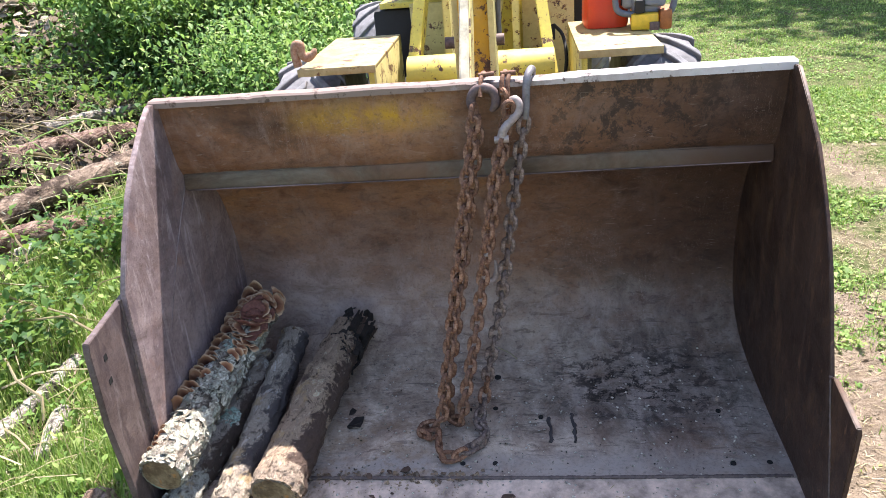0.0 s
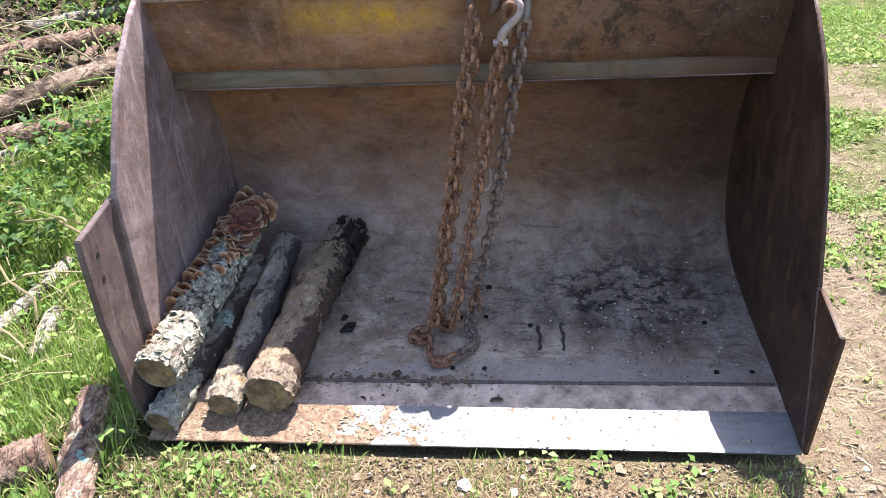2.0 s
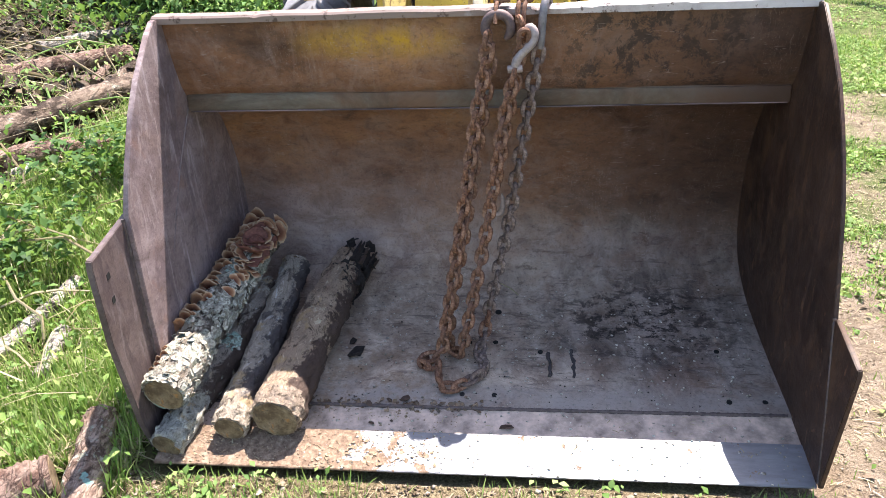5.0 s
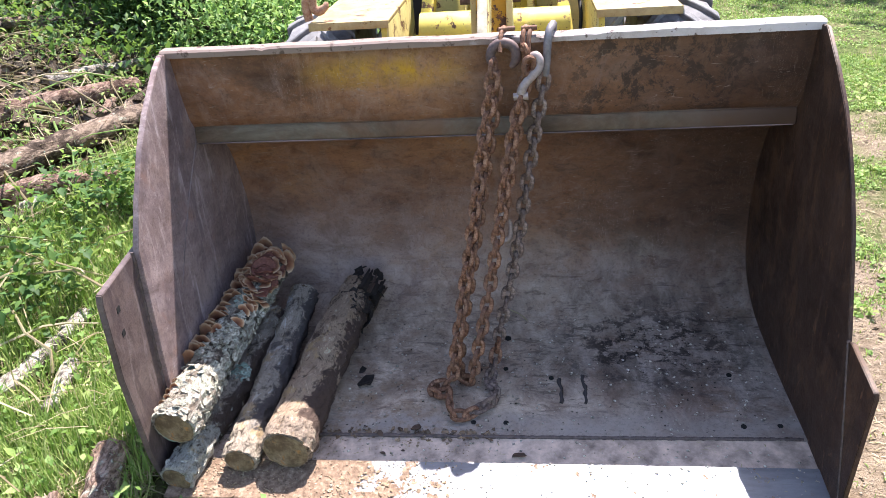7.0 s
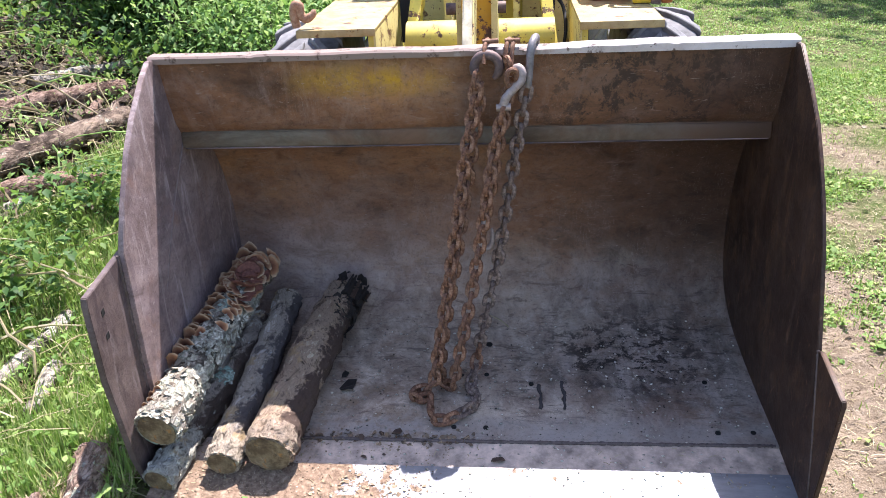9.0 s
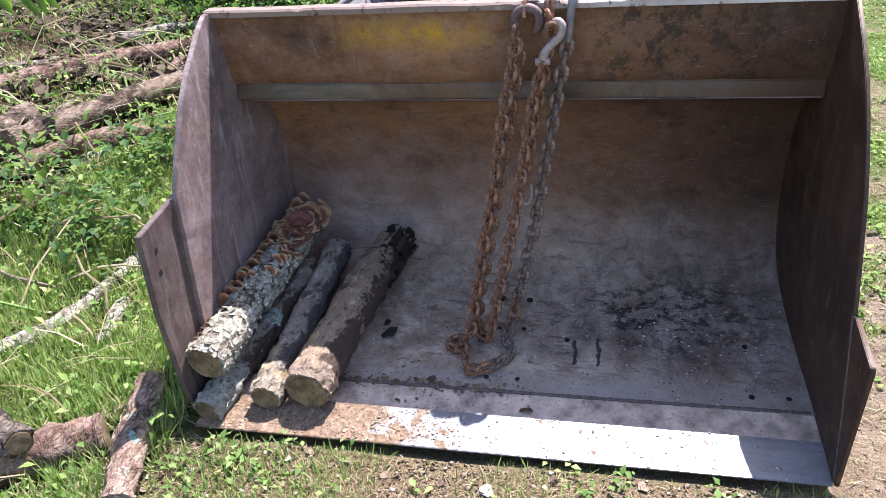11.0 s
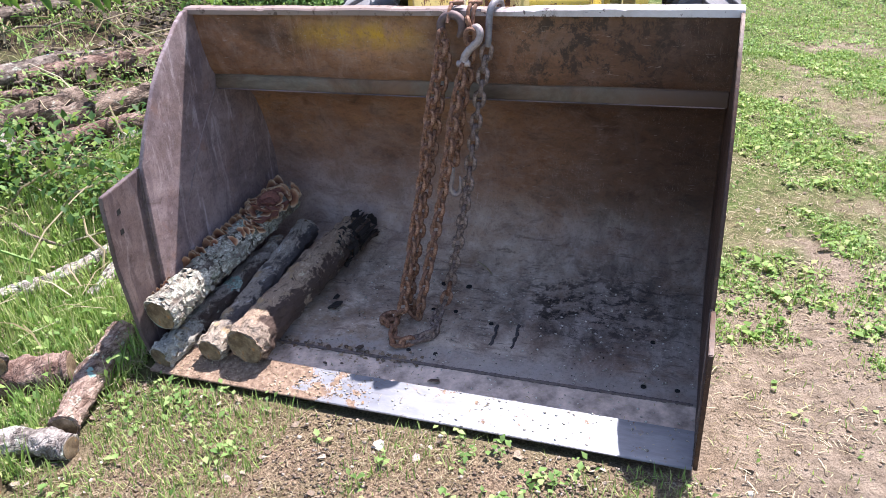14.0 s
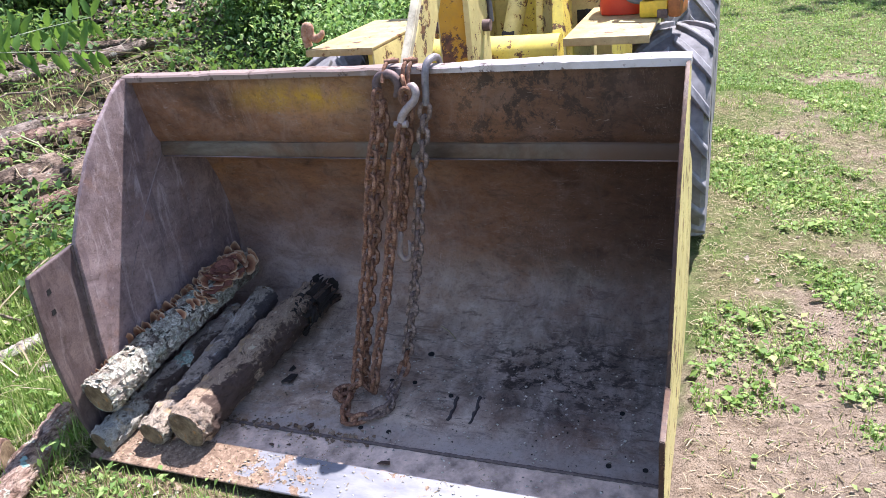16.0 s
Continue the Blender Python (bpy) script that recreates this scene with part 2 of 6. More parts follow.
    c = m.mix(m.ramp(m.noise(150, 2, 0.5), (0.75, 0.0), (0.79, 0.4)), c, (0.5, 0.43, 0.38))
    m.bump(m.mix(0.5, fine, m.mix(0.5, mid, cloud)), 0.38, 0.006)
    return m.end(c, m.ramp(mid, (0.3, 0.6), (0.7, 0.38)))


def yellow_material(name, base=(0.62, 0.47, 0.055), worn=0.0, rust=0.0):
    """Old yellow machine paint, chipped to rust and primer; worn: how much dust and fading lie on it."""
    m = Mat(name, 0.5)
    n = m.noise(13, 8, 0.68)
    c = m.ramp(m.noise(3, 6, 0.65), (0.35, tuple(v * 0.75 for v in base)), (0.55, base), (0.75, (0.72, 0.62, 0.26)))
    c = m.mix(m.ramp(m.noise(40, 5, 0.7), (0.4, 0.0), (0.75, 0.35)), c, (0.32, 0.23, 0.08))
    if worn:
        c = m.mix(m.ramp(m.noise(6, 7, 0.7), (0.3, worn * 0.7), (0.65, worn)), c, m.ramp(m.noise(15, 7, 0.7), (0.35, (0.22, 0.155, 0.085)), (0.65, (0.44, 0.35, 0.2))))
    chip = m.math("MAXIMUM", m.ramp(n, (0.6, 0.0), (0.625, 1.0)), m.ramp(m.noise(55, 4, 0.6), (0.67, 0.0), (0.69, 1.0)))
    chip = m.math("MAXIMUM", chip, m.ramp(m.noise(7, 9, 0.75), (0.63 - rust, 0.0), (0.645 - rust, 1.0)))
    rim = m.ramp(n, (0.575, 0.0), (0.61, 0.6))
    c = m.mix(rim, c, (0.36, 0.2, 0.05))
    c = m.mix(chip, c, m.ramp(m.noise(30, 4), (0.4, (0.06, 0.035, 0.025)), (0.6, (0.17, 0.08, 0.035))))
    m.bump(m.math("SUBTRACT", 1.0, chip), 0.4, 0.002)
    return m.end(c, m.ramp(n, (0.3, 0.42), (0.7, 0.75)))


def bark_material(name, a, b, lichen=0.0, scale=1.0):
    """Furrowed bark in long plates, with peeled spots, dark cracks and lichen."""
    m = Mat(name, 0.92, spec=0.15)
    long = m.at(1, 0.4, 1)
    n = m.noise(26 * scale, 9, 0.72, long, 0.6)
    v = m.node("ShaderNodeTexVoronoi", Vector=m.mix(0.06, long, m.node("ShaderNodeTexNoise", Vector=long, Scale=30.0).outputs["Color"], "ADD"), Scale=42 * scale)
    v.feature = "DISTANCE_TO_EDGE"
    c = m.ramp(n, (0.3, tuple(q * 0.3 for q in a)), (0.44, a), (0.56, b), (0.72, tuple(q * 1.3 for q in b)))
    patch = m.noise(7 * scale, 8, 0.75, m.at(1, 0.55, 1), 0.5)
    c = m.mix(m.ramp(patch, (0.52, 0.0), (0.58, 0.85)), c, tuple(q * 0.28 for q in a))
    c = m.mix(m.ramp(patch, (0.33, 0.8), (0.4, 0.0)), c, (b[0] * 1.35, b[1] * 1.12, b[2] * 0.9))
    c = m.mix(m.ramp(v.outputs["Distance"], (0.0, 0.4), (0.07, 0.0)), c, (0.04, 0.03, 0.024))
    if lichen:
        l = m.ramp(m.noise(13, 9, 0.72), (0.64 - 0.25 * lichen, 0.0), (0.68 - 0.25 * lichen, 1.0))
        c = m.mix(l, c, m.ramp(m.noise(75, 6, 0.7), (0.3, (0.13, 0.135, 0.1)), (0.48, (0.34, 0.35, 0.28)), (0.68, (0.56, 0.56, 0.47))))
        t = m.ramp(m.noise(9, 4), (0.68, 0.0), (0.71, 0.9))
        c = m.mix(t, c, (0.2, 0.36, 0.33))
    h = m.math("ADD", n, m.math("MULTIPLY", m.noise(80 * scale, 6, 0.7), 0.6))
    m.bump(m.math("ADD", h, m.ramp(v.outputs["Distance"], (0.0, 0.0), (0.15, 0.3))), 1.0, 0.012)
    return m.end(c)


def leaf_material(name, dark, light, warm=(0.3, 0.33, 0.06)):
    m = Mat(name, 0.55, spec=0.2)
    r = m.island()
    c = m.ramp(r, (0.0, dark), (0.6, light), (1.0, warm))
    c = m.mix(m.ramp(m.noise(1.3, 3), (0.35, 0.3), (0.65, 0.0)), c, dark)
    out = m.t.nodes["Material Output"]
    tr = m.node("ShaderNodeBsdfTranslucent", Color=m.mix(0.35, c, (0.25, 0.4, 0.04)))
    mx = m.node("ShaderNodeMixShader")
    mx.inputs[0].default_value = 0.45
    m.t.links.new(m.b.outputs[0], mx.inputs[1]), m.t.links.new(tr.outputs[0], mx.inputs[2])
    m.t.links.new(mx.outputs[0], out.inputs[0])
    return m.end(c)


def plain(name, color, rough=0.6, metal=0.0, vary=0.25, scale=25, bump=0.2):
    m = Mat(name, rough, metal)
    n = m.noise(scale, 6, 0.65)
    c = m.ramp(n, (0.3, tuple(v * (1 - vary) for v in color)), (0.7, tuple(min(v * (1 + vary), 1) for v in color)))
    if bump:
        m.bump(n, bump, 0.003)
    return m.end(c)


STEEL = steel_material("worn_bucket_steel", True)
# one steel in two tones; the right side's shade is put into the darker
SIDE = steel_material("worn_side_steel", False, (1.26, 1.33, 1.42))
SIDE_SHADED = steel_material("shaded_brown_side_steel", False, (0.22, 0.165, 0.13), (0.1, 0.052, 0.03))
YELLOW = yellow_material("chipped_yellow_paint", (0.68, 0.57, 0.1), 0.0, 0.05)
DUSTY = yellow_material("dusty_yellow_paint", (0.6, 0.47, 0.1), 0.9)
PALE = yellow_material("faded_yellow_paint", (0.7, 0.62, 0.25), 0.2, 0.045)
ORANGE = yellow_material("ochre_yellow_paint", (0.58, 0.33, 0.015), 0.0, 0.1)
LEAF = leaf_material("leaf_green", (0.03, 0.08, 0.028), (0.1, 0.2, 0.06), (0.22, 0.3, 0.07))
GRASS = leaf_material("grass_green", (0.09, 0.185, 0.04), (0.3, 0.43, 0.125), (0.58, 0.6, 0.28))
STRAW = leaf_material("dry_straw", (0.22, 0.165, 0.1), (0.47, 0.39, 0.26), (0.65, 0.58, 0.44))
DRY = leaf_material("dry_clippings", (0.12, 0.085, 0.05), (0.33, 0.25, 0.16), (0.55, 0.47, 0.33))
BLACK = plain("black_shadow_paint", (0.012, 0.012, 0.013), 0.7)
RUBBER = plain("grey_dusty_rubber", (0.185, 0.187, 0.195), 0.85, vary=0.55, scale=7, bump=0.4)
GROOVE = plain("dark_tyre_rubber", (0.16, 0.16, 0.168), 0.9, vary=0.5, scale=9, bump=0.4)
CLOVER = leaf_material("clover_green", (0.1, 0.2, 0.05), (0.25, 0.4, 0.125), (0.44, 0.54, 0.22))


# ---- ground ----
def slope(y):
    """The even fall of the site towards the open side of the bucket."""
    return 0.05 * min(max(y, -8), 45) - 0.018


def rise(x, y):
    """Height of the ground sheet."""
    h = 0.012 * noise.noise((x * 1.7, y * 1.7, 3.1)) + 0.006 * noise.noise((x * 7, y * 7, 1.0))
    h += 0.2 * min(max(0.0, -x - 1.5), 3.5) * (1 + 0.15 * noise.noise((x * 1.2, y * 1.2, 9.0)))
    if x < -1.8:
        h += 0.06 * noise.noise((x * 2.6, y * 2.6, 4.0)) * min(1.0, (-1.8 - x))
    h += slope(y)
    return h - 0.03 * (abs(x) < 0.98 and -0.27 < y < 0.8)


def ground_sheet():
    def steps(lo, hi, fine, n):
        a = list(np.arange(lo, hi, fine))
        for k in range(n):
            d = fine * 1.35 ** (k + 1)
            a = [a[0] - d] + a + [a[-1] + d]
        return a
    xs, ys = steps(-5, 4, 0.06, 24), steps(-1.6, 6, 0.06, 24)
    verts = [(x, y, rise(x, y)) for y in ys for x in xs]
    w = len(xs)
    faces = [(j * w + i, j * w + i + 1, (j + 1) * w + i + 1, (j + 1) * w + i) for j in range(len(ys) - 1) for i in range(w - 1)]
    return mesh("ground", verts, faces, True)


def ground_material():
    m = Mat("grass_and_dirt", 0.95, spec=0.15)
    n1, n2 = m.noise(1.6, 7, 0.65), m.noise(14, 8, 0.7)
    fine = m.noise(120, 5, 0.7)
    wob = m.math("MULTIPLY", m.math("SUBTRACT", m.noise(0.9, 6, 0.7), 0.5), 2.4)
    x, y = m.math("ADD", m.axis(0), wob), m.math("ADD", m.axis(1), wob)
    x = m.math("ADD", m.axis(0), m.math("MULTIPLY", wob, 0.35))
    y2 = m.math("ADD", m.axis(1), m.math("MULTIPLY", wob, 0.3))
    dirt = m.ramp(n2, (0.3, (0.14, 0.105, 0.075)), (0.5, (0.28, 0.222, 0.165)), (0.7, (0.4, 0.325, 0.25)))
    lawn = m.ramp(n2, (0.3, (0.04, 0.065, 0.018)), (0.5, (0.1, 0.15, 0.04)), (0.72, (0.22, 0.24, 0.1)))
    soil = m.ramp(n2, (0.3, (0.022, 0.015, 0.01)), (0.55, (0.06, 0.04, 0.025)), (0.75, (0.15, 0.1, 0.06)))
    right = m.band(x, 0.9, 1.85, 0.2)
    near = m.band(y, -4, 0.8, 0.5)
    track = m.math("ADD", m.math("MULTIPLY", right, near), m.math("MULTIPLY", m.math("MULTIPLY", m.band(x, 1.2, 2.6, 0.5), m.band(y, -4, 6, 2)), 0.45))
    k = m.ramp(m.math("ADD", track, m.math("MULTIPLY", m.math("SUBTRACT", n1, 0.5), 1.5)), (0.32, 0.0), (0.6, 1.0))
    lawn = m.mix(m.ramp(m.noise(3.2, 7, 0.7), (0.45, 0.0), (0.63, 0.7)), lawn, m.ramp(n2, (0.35, (0.13, 0.1, 0.06)), (0.65, (0.3, 0.25, 0.15))))
    c = m.mix(k, lawn, dirt)
    left = m.math("MULTIPLY", m.band(x, -9, -0.9, 0.4), m.band(y, -1.5, 9, 1.0))
    c = m.mix(m.math("MULTIPLY", left, m.ramp(n1, (0.35, 0.6), (0.55, 0.97))), c, soil)
    c = m.mix(m.math("MULTIPLY", m.math("MULTIPLY", m.band(y2, -2.2, -0.12, 0.25), m.band(x, -0.9, 1.0, 0.2)), m.ramp(n1, (0.3, 0.6), (0.55, 1.0))), c, m.mix(m.ramp(fine, (0.4, 0.0), (0.6, 1.0)), (0.15, 0.1, 0.065), (0.38, 0.28, 0.19)))
    c = m.mix(m.ramp(fine, (0.35, 0.5), (0.55, 0.0)), c, (0.09, 0.065, 0.045))
    wave = m.node("ShaderNodeTexWave", Vector=m.at(1, 1, 1), Scale=2.6, Distortion=9.0, Detail=5.0)
    wave.bands_direction = "Y"
    tread = m.math("MULTIPLY", m.math("MULTIPLY", m.band(x, 1.1, 1.6, 0.08), m.band(y2, -1.5, 0.9, 0.3)), wave.outputs["Fac"])
    m.bump(m.math("ADD", m.math("ADD", fine, m.math("MULTIPLY", n2, 2.0)), m.math("MULTIPLY", tread, 0.6)), 0.9, 0.02)
    return m.end(c)


DIRT = ground_material()
tagged(part("ground", ground_sheet(), DIRT), "grass, straw and bare dirt ground round the loader", "ground", kind="structure")


# ---- bucket ----
W = 0.94
PROFILE = [(0.0, 0.028), (0.2, 0.048), (0.42, 0.074), (0.56, 0.1), (0.66, 0.142), (0.735, 0.205), (0.78, 0.29), (0.793, 0.4), (0.785, 0.5),
           (0.766, 0.59), (0.735, 0.68), (0.69, 0.765), (0.655, 0.795), (0.46, 0.895), (0.43, 0.94), (0.405, 1.02), (0.388, 1.1), (0.38, 1.155)]


def floor_z(y):
    return float(np.interp(y, [p[0] for p in PROFILE[:7]], [p[1] for p in PROFILE[:7]]))


def sheet(profile, x0, x1, thick, nx=56):
    """A bent plate: the profile in y and z, drawn out along x, with thickness away from the inside and small dents."""
    p = [Vector((0, y, z)) for y, z in profile]
    fr = frames_along(p)
    bm = bmesh.new()
    rows = []
    for k in range(nx + 1):
        x = x0 + (x1 - x0) * k / nx
        row = []
        for c, t, a, b in fr:
            n = Vector((0, t.z, -t.y))
            d = 0.005 * noise.noise((x * 3, c.y * 4, c.z * 4)) + 0.002 * noise.noise((x * 11, c.y * 11, c.z * 11))
            row.append((bm.verts.new((x, c.y + n.y * d, c.z + n.z * d)), bm.verts.new((x, c.y + n.y * thick, c.z + n.z * thick))))
        rows.append(row)
    m = len(fr)
    for k in range(nx):
        for i in range(m - 1):
            for s in (0, 1):
                bm.faces.new((rows[k][i][s], rows[k + 1][i][s], rows[k + 1][i + 1][s], rows[k][i + 1][s]))
        for i in (0, m - 1):
            bm.faces.new((rows[k][i][0], rows[k + 1][i][0], rows[k + 1][i][1], rows[k][i][1]))
    for k in (0, nx):
        for i in range(m - 1):
            bm.faces.new((rows[k][i][0], rows[k][i + 1][0], rows[k][i + 1][1], rows[k][i][1]))
    bmesh.ops.recalc_face_normals(bm, faces=bm.faces[:])
    return smooth(bm, 35)


def dense(profile, n):
    return [(v.y, v.z) for v in curve([(0, y, z) for y, z in profile], n)]


def edge_material():
    """Ground-bright steel, streaked along its length, with flat dried mud at one end."""
    m = Mat("polished_edge_steel", 0.4, 0.75)
    n = m.noise(10, 7, 0.65)
    c = m.ramp(m.noise(4, 7, 0.7, m.at(1, 3, 1)), (0.35, (0.2, 0.21, 0.235)), (0.6, (0.31, 0.32, 0.345)))
    c = m.mix(m.ramp(m.noise(16, 6, 0.7, m.at(0.3, 2.5, 1)), (0.55, 0.0), (0.66, 0.5)), c, (0.2, 0.19, 0.2))
    c = m.mix(m.ramp(m.noise(22, 7, 0.75), (0.6, 0.0), (0.66, 0.6)), c, (0.26, 0.2, 0.15))
    d = m.math("ADD", m.math("MULTIPLY", m.band(m.axis(0), -2, -0.33, 0.3), 0.3), m.math("MULTIPLY", m.noise(9, 9, 0.72), 1.0))
    mud = m.ramp(d, (0.6, 0.0), (0.615, 1.0))
    c = m.mix(mud, c, m.ramp(m.noise(60, 7, 0.75), (0.35, (0.09, 0.055, 0.034)), (0.5, (0.19, 0.128, 0.085)), (0.68, (0.34, 0.255, 0.18))))
    m.put(m.b.inputs["Metallic"], m.ramp(mud, (0.0, 0.5), (1.0, 0.0)))
    m.bump(m.math("ADD", m.math("MULTIPLY", n, 0.4), mud), 0.3, 0.004)
    return m.end(c, m.mix(mud, m.ramp(n, (0.3, 0.34), (0.7, 0.46)), (0.9, 0.9, 0.9)))


def paint_outside(ob, s, material):
    """The outer face of a side plate carries paint."""
    ob.data.materials.append(material)
    for p in ob.data.polygons:
        if p.normal.x * s > 0.7:
            p.material_index = 1
    return ob


def rim_material():
    """Rim steel: rust brown at one end, worn pale and shiny at the other."""
    m = Mat("pale_worn_rim_steel", 0.5, 0.05, 0.35)
    n = m.noise(11, 9, 0.72)
    d = m.math("ADD", m.axis(0), m.math("MULTIPLY", m.math("SUBTRACT", n, 0.5), 1.6))
    c = m.ramp(d, (0.0, (0.24, 0.18, 0.155)), (0.35, (0.46, 0.41, 0.4)), (0.8, (0.6, 0.56, 0.56)))
    c = m.mix(m.ramp(m.noise(24, 7, 0.72), (0.56, 0.0), (0.61, 0.85)), c, (0.075, 0.045, 0.035))
    m.bump(n, 0.3, 0.004)
    return m.end(c)


RIM = rim_material()


def bar_material():
    m = Mat("grey_green_steel", 0.5, 0.0, 0.35)
    n = m.noise(7, 8, 0.72, m.at(0.5, 1, 1), 0.6)
    c = m.ramp(n, (0.32, (0.05, 0.036, 0.026)), (0.5, (0.12, 0.1, 0.075)), (0.68, (0.19, 0.17, 0.14)))
    c = m.mix(m.ramp(m.noise(2.4, 8, 0.72), (0.42, 0.0), (0.6, 0.9)), c, m.ramp(n, (0.35, (0.07, 0.035, 0.022)), (0.65, (0.16, 0.085, 0.05))))
    c = m.mix(m.ramp(m.math("ADD", m.axis(0), m.math("MULTIPLY", m.math("SUBTRACT", n, 0.5), 0.6)), (0.45, 0.0), (0.85, 0.85)), c, (0.075, 0.04, 0.028))
    m.bump(n, 0.3, 0.004)
    return m.end(c)


BAR = bar_material()

CUTTER = steel_material("purple_brown_cutter_steel", False, (0.56, 0.57, 0.59))
HOLE = plain("black_hole", (0.008, 0.008, 0.008), 0.9, 0, 0.1, 20, 0)
bucket = thing("loader_bucket", "rusty brown steel loader bucket resting on the ground", "loader bucket")
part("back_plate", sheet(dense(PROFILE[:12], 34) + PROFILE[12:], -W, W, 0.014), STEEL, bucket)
part("cutting_edge", prism([(-0.24, -0.019), (-0.24, -0.012), (-0.1, 0.014), (-0.098, -0.002)], "x", -W, W, 0.0015), edge_material(), bucket, "bright polished steel edge, muddy at one end")
part("edge_base", prism([(-0.1, -0.008), (-0.1, 0.0095), (0.004, 0.0255), (0.004, 0.005)], "x", -W, W, 0.0015), plain("dusty_brown_steel", (0.48, 0.37, 0.3), 0.6, 0.0, 0.6, 16, 0.5), bucket)
FRONT = {-1: [(0.39, 1.157), (0.335, 1.157), (0.285, 1.125), (0.172, 1.025), (0.102, 0.945), (0.017, 0.813), (-0.042, 0.7), (-0.046, 0.58), (-0.056, 0.36), (-0.06, -0.012), (0.0, -0.008)],
         1: [(0.39, 1.157), (0.32, 1.157), (0.215, 1.07), (0.129, 0.985), (0.065, 0.895), (0.011, 0.804), (-0.034, 0.71), (-0.069, 0.607), (-0.119, 0.454), (-0.19, 0.2), (-0.235, -0.012), (0.0, -0.008)]}
BACKSIDE = [(y + 0.014, z - 0.004) for y, z in PROFILE[2:]]
for s in (-1, 1):
    lo, hi = sorted((s * W, s * (W + (0.018 if s < 0 else 0.011))))
    paint_outside(part("side_plate", prism(FRONT[s] + BACKSIDE, "x", lo, hi, 0.002), SIDE if s < 0 else SIDE_SHADED, bucket), s, PALE)
left_cutter = paint_outside(part("side_cutter", prism([(0.02, 0.695), (-0.02, 0.69), (-0.23, 0.653), (-0.236, 0.63), (-0.24, 0.4), (-0.205, 0.1), (-0.17, -0.02), (0.0, -0.02), (0.05, 0.5)], "x", -W - 0.038, -W - 0.0185, 0.002), CUTTER, bucket), -1, PALE)
paint_outside(part("side_cutter", prism([(-0.121, 0.445), (-0.14, 0.452), (-0.292, 0.41), (-0.297, 0.395), (-0.246, -0.012), (-0.236, -0.012), (-0.19, 0.2)], "x", W + 0.0005, W + 0.0135, 0.002), SIDE_SHADED, bucket), 1, PALE)
for y, z in ((-0.178, 0.582), (-0.183, 0.512)):
    part("bolt_hole", prism([(y - 0.009, z - 0.009), (y + 0.008, z - 0.007), (y + 0.007, z + 0.011), (y - 0.008, z + 0.008)], "x", -W - 0.019, -W - 0.0175, 0), HOLE, left_cutter, "dark square bolt hole")


def rim_bm():
    """The top bar, a little bent and nicked along its length."""
    bm = bmesh.new()
    n, rows = 90, []
    for k in range(n + 1):
        x = -W - 0.018 + (2 * W + 0.03) * k / n
        d = 0.004 * noise.noise((x * 6, 0.2, 0.1)) + 0.006 * math.sin((x - 0.3) * 4) * (x > 0.3)
        nick = 0.004 * (noise.noise((x * 40, 3, 3)) > 0.35)
        rows.append([bm.verts.new((x, y, z)) for y, z in ((0.358 + nick, 1.142), (0.356 + nick, 1.158 + d - nick), (0.362 + nick, 1.164 + d - nick), (0.404, 1.167 + d), (0.409, 1.162 + d), (0.409, 1.142))])
    for k in range(n):
        for i in range(6):
            j = (i + 1) % 6
            bm.faces.new((rows[k][i], rows[k + 1][i], rows[k + 1][j], rows[k][j]))
    bm.faces.new(rows[0]), bm.faces.new(rows[-1])
    bmesh.ops.recalc_face_normals(bm, faces=bm.faces[:])
    return smooth(bm, 35)


def weld(points, r, n=120):
    pts = curve(points, n)
    return tube(pts, [r * (0.8 + 0.5 * random.random()) for _ in pts], 7)


part("top_rim", rim_bm(), RIM, bucket, "pale worn steel rim")
part("lap_bar", prism([(0.462, 0.912), (0.449, 0.905), (0.442, 0.862), (0.446, 0.852), (0.456, 0.85), (0.464, 0.86)], "x", -W + 0.002, W - 0.002, 0.003), BAR, bucket, "grey-green bar along the bend of the bucket back")
# added thin rod draws the highlight on the bar's lower edge
part("bar_edge", weld([(-W + 0.01, 0.446, 0.851), (0, 0.446, 0.85), (W - 0.01, 0.446, 0.853)], 0.0022, 160), plain("bar_highlight_tone", (0.15, 0.11, 0.112), 0.6, 0.0, 0.9, 4), bucket, "thin rod standing in for the highlight along the bar")


WELD = plain("dark_weld_bead", (0.1, 0.075, 0.07), 0.6, 0.2, 0.5, 60, 0.5)
part("weld_seam", weld([(-0.93, 0.003, 0.0285), (0, 0.0, 0.0285), (0.93, 0.006, 0.0285)], 0.0055, 260), WELD, bucket)
part("weld_seam", weld([(-W + 0.0015, 0.454, 0.875), (-W + 0.0015, 0.289, 0.686), (-W + 0.0015, 0.146, 0.485)], 0.0013), plain("worn_weld", (0.19, 0.15, 0.15), 0.6, 0.0, 0.85, 9), bucket, "pale thin weld line")
part("weld_seam", weld([(-W - 0.019, -0.045, 0.69), (-W - 0.019, -0.054, 0.4), (-W - 0.019, -0.064, 0.0)], 0.006), WELD, bucket)
part("weld_seam", weld([(W + 0.001, -0.121, 0.448), (W + 0.001, -0.19, 0.2), (W + 0.001, -0.236, -0.005)], 0.004), WELD, bucket)
for x, y in ((-0.043, 0.475), (0.06, 0.475), (-0.033, 0.31), (0.055, 0.315), (0.207, 0.27), (-0.042, 0.06), (0.06, 0.06), (0.774, 0.056), (0.88, 0.059), (0.784, 0.289)):
    h = part("bolt_hole", tube([(0, 0, 0), (0, 0, 0.0035)], 0.0085 if y < 0.4 else 0.012, 12), HOLE, bucket, "dark round bolt hole")
    h.location = (x, y, floor_z(y) - 0.001)
    h.rotation_euler = (math.atan(0.09), 0, 0)
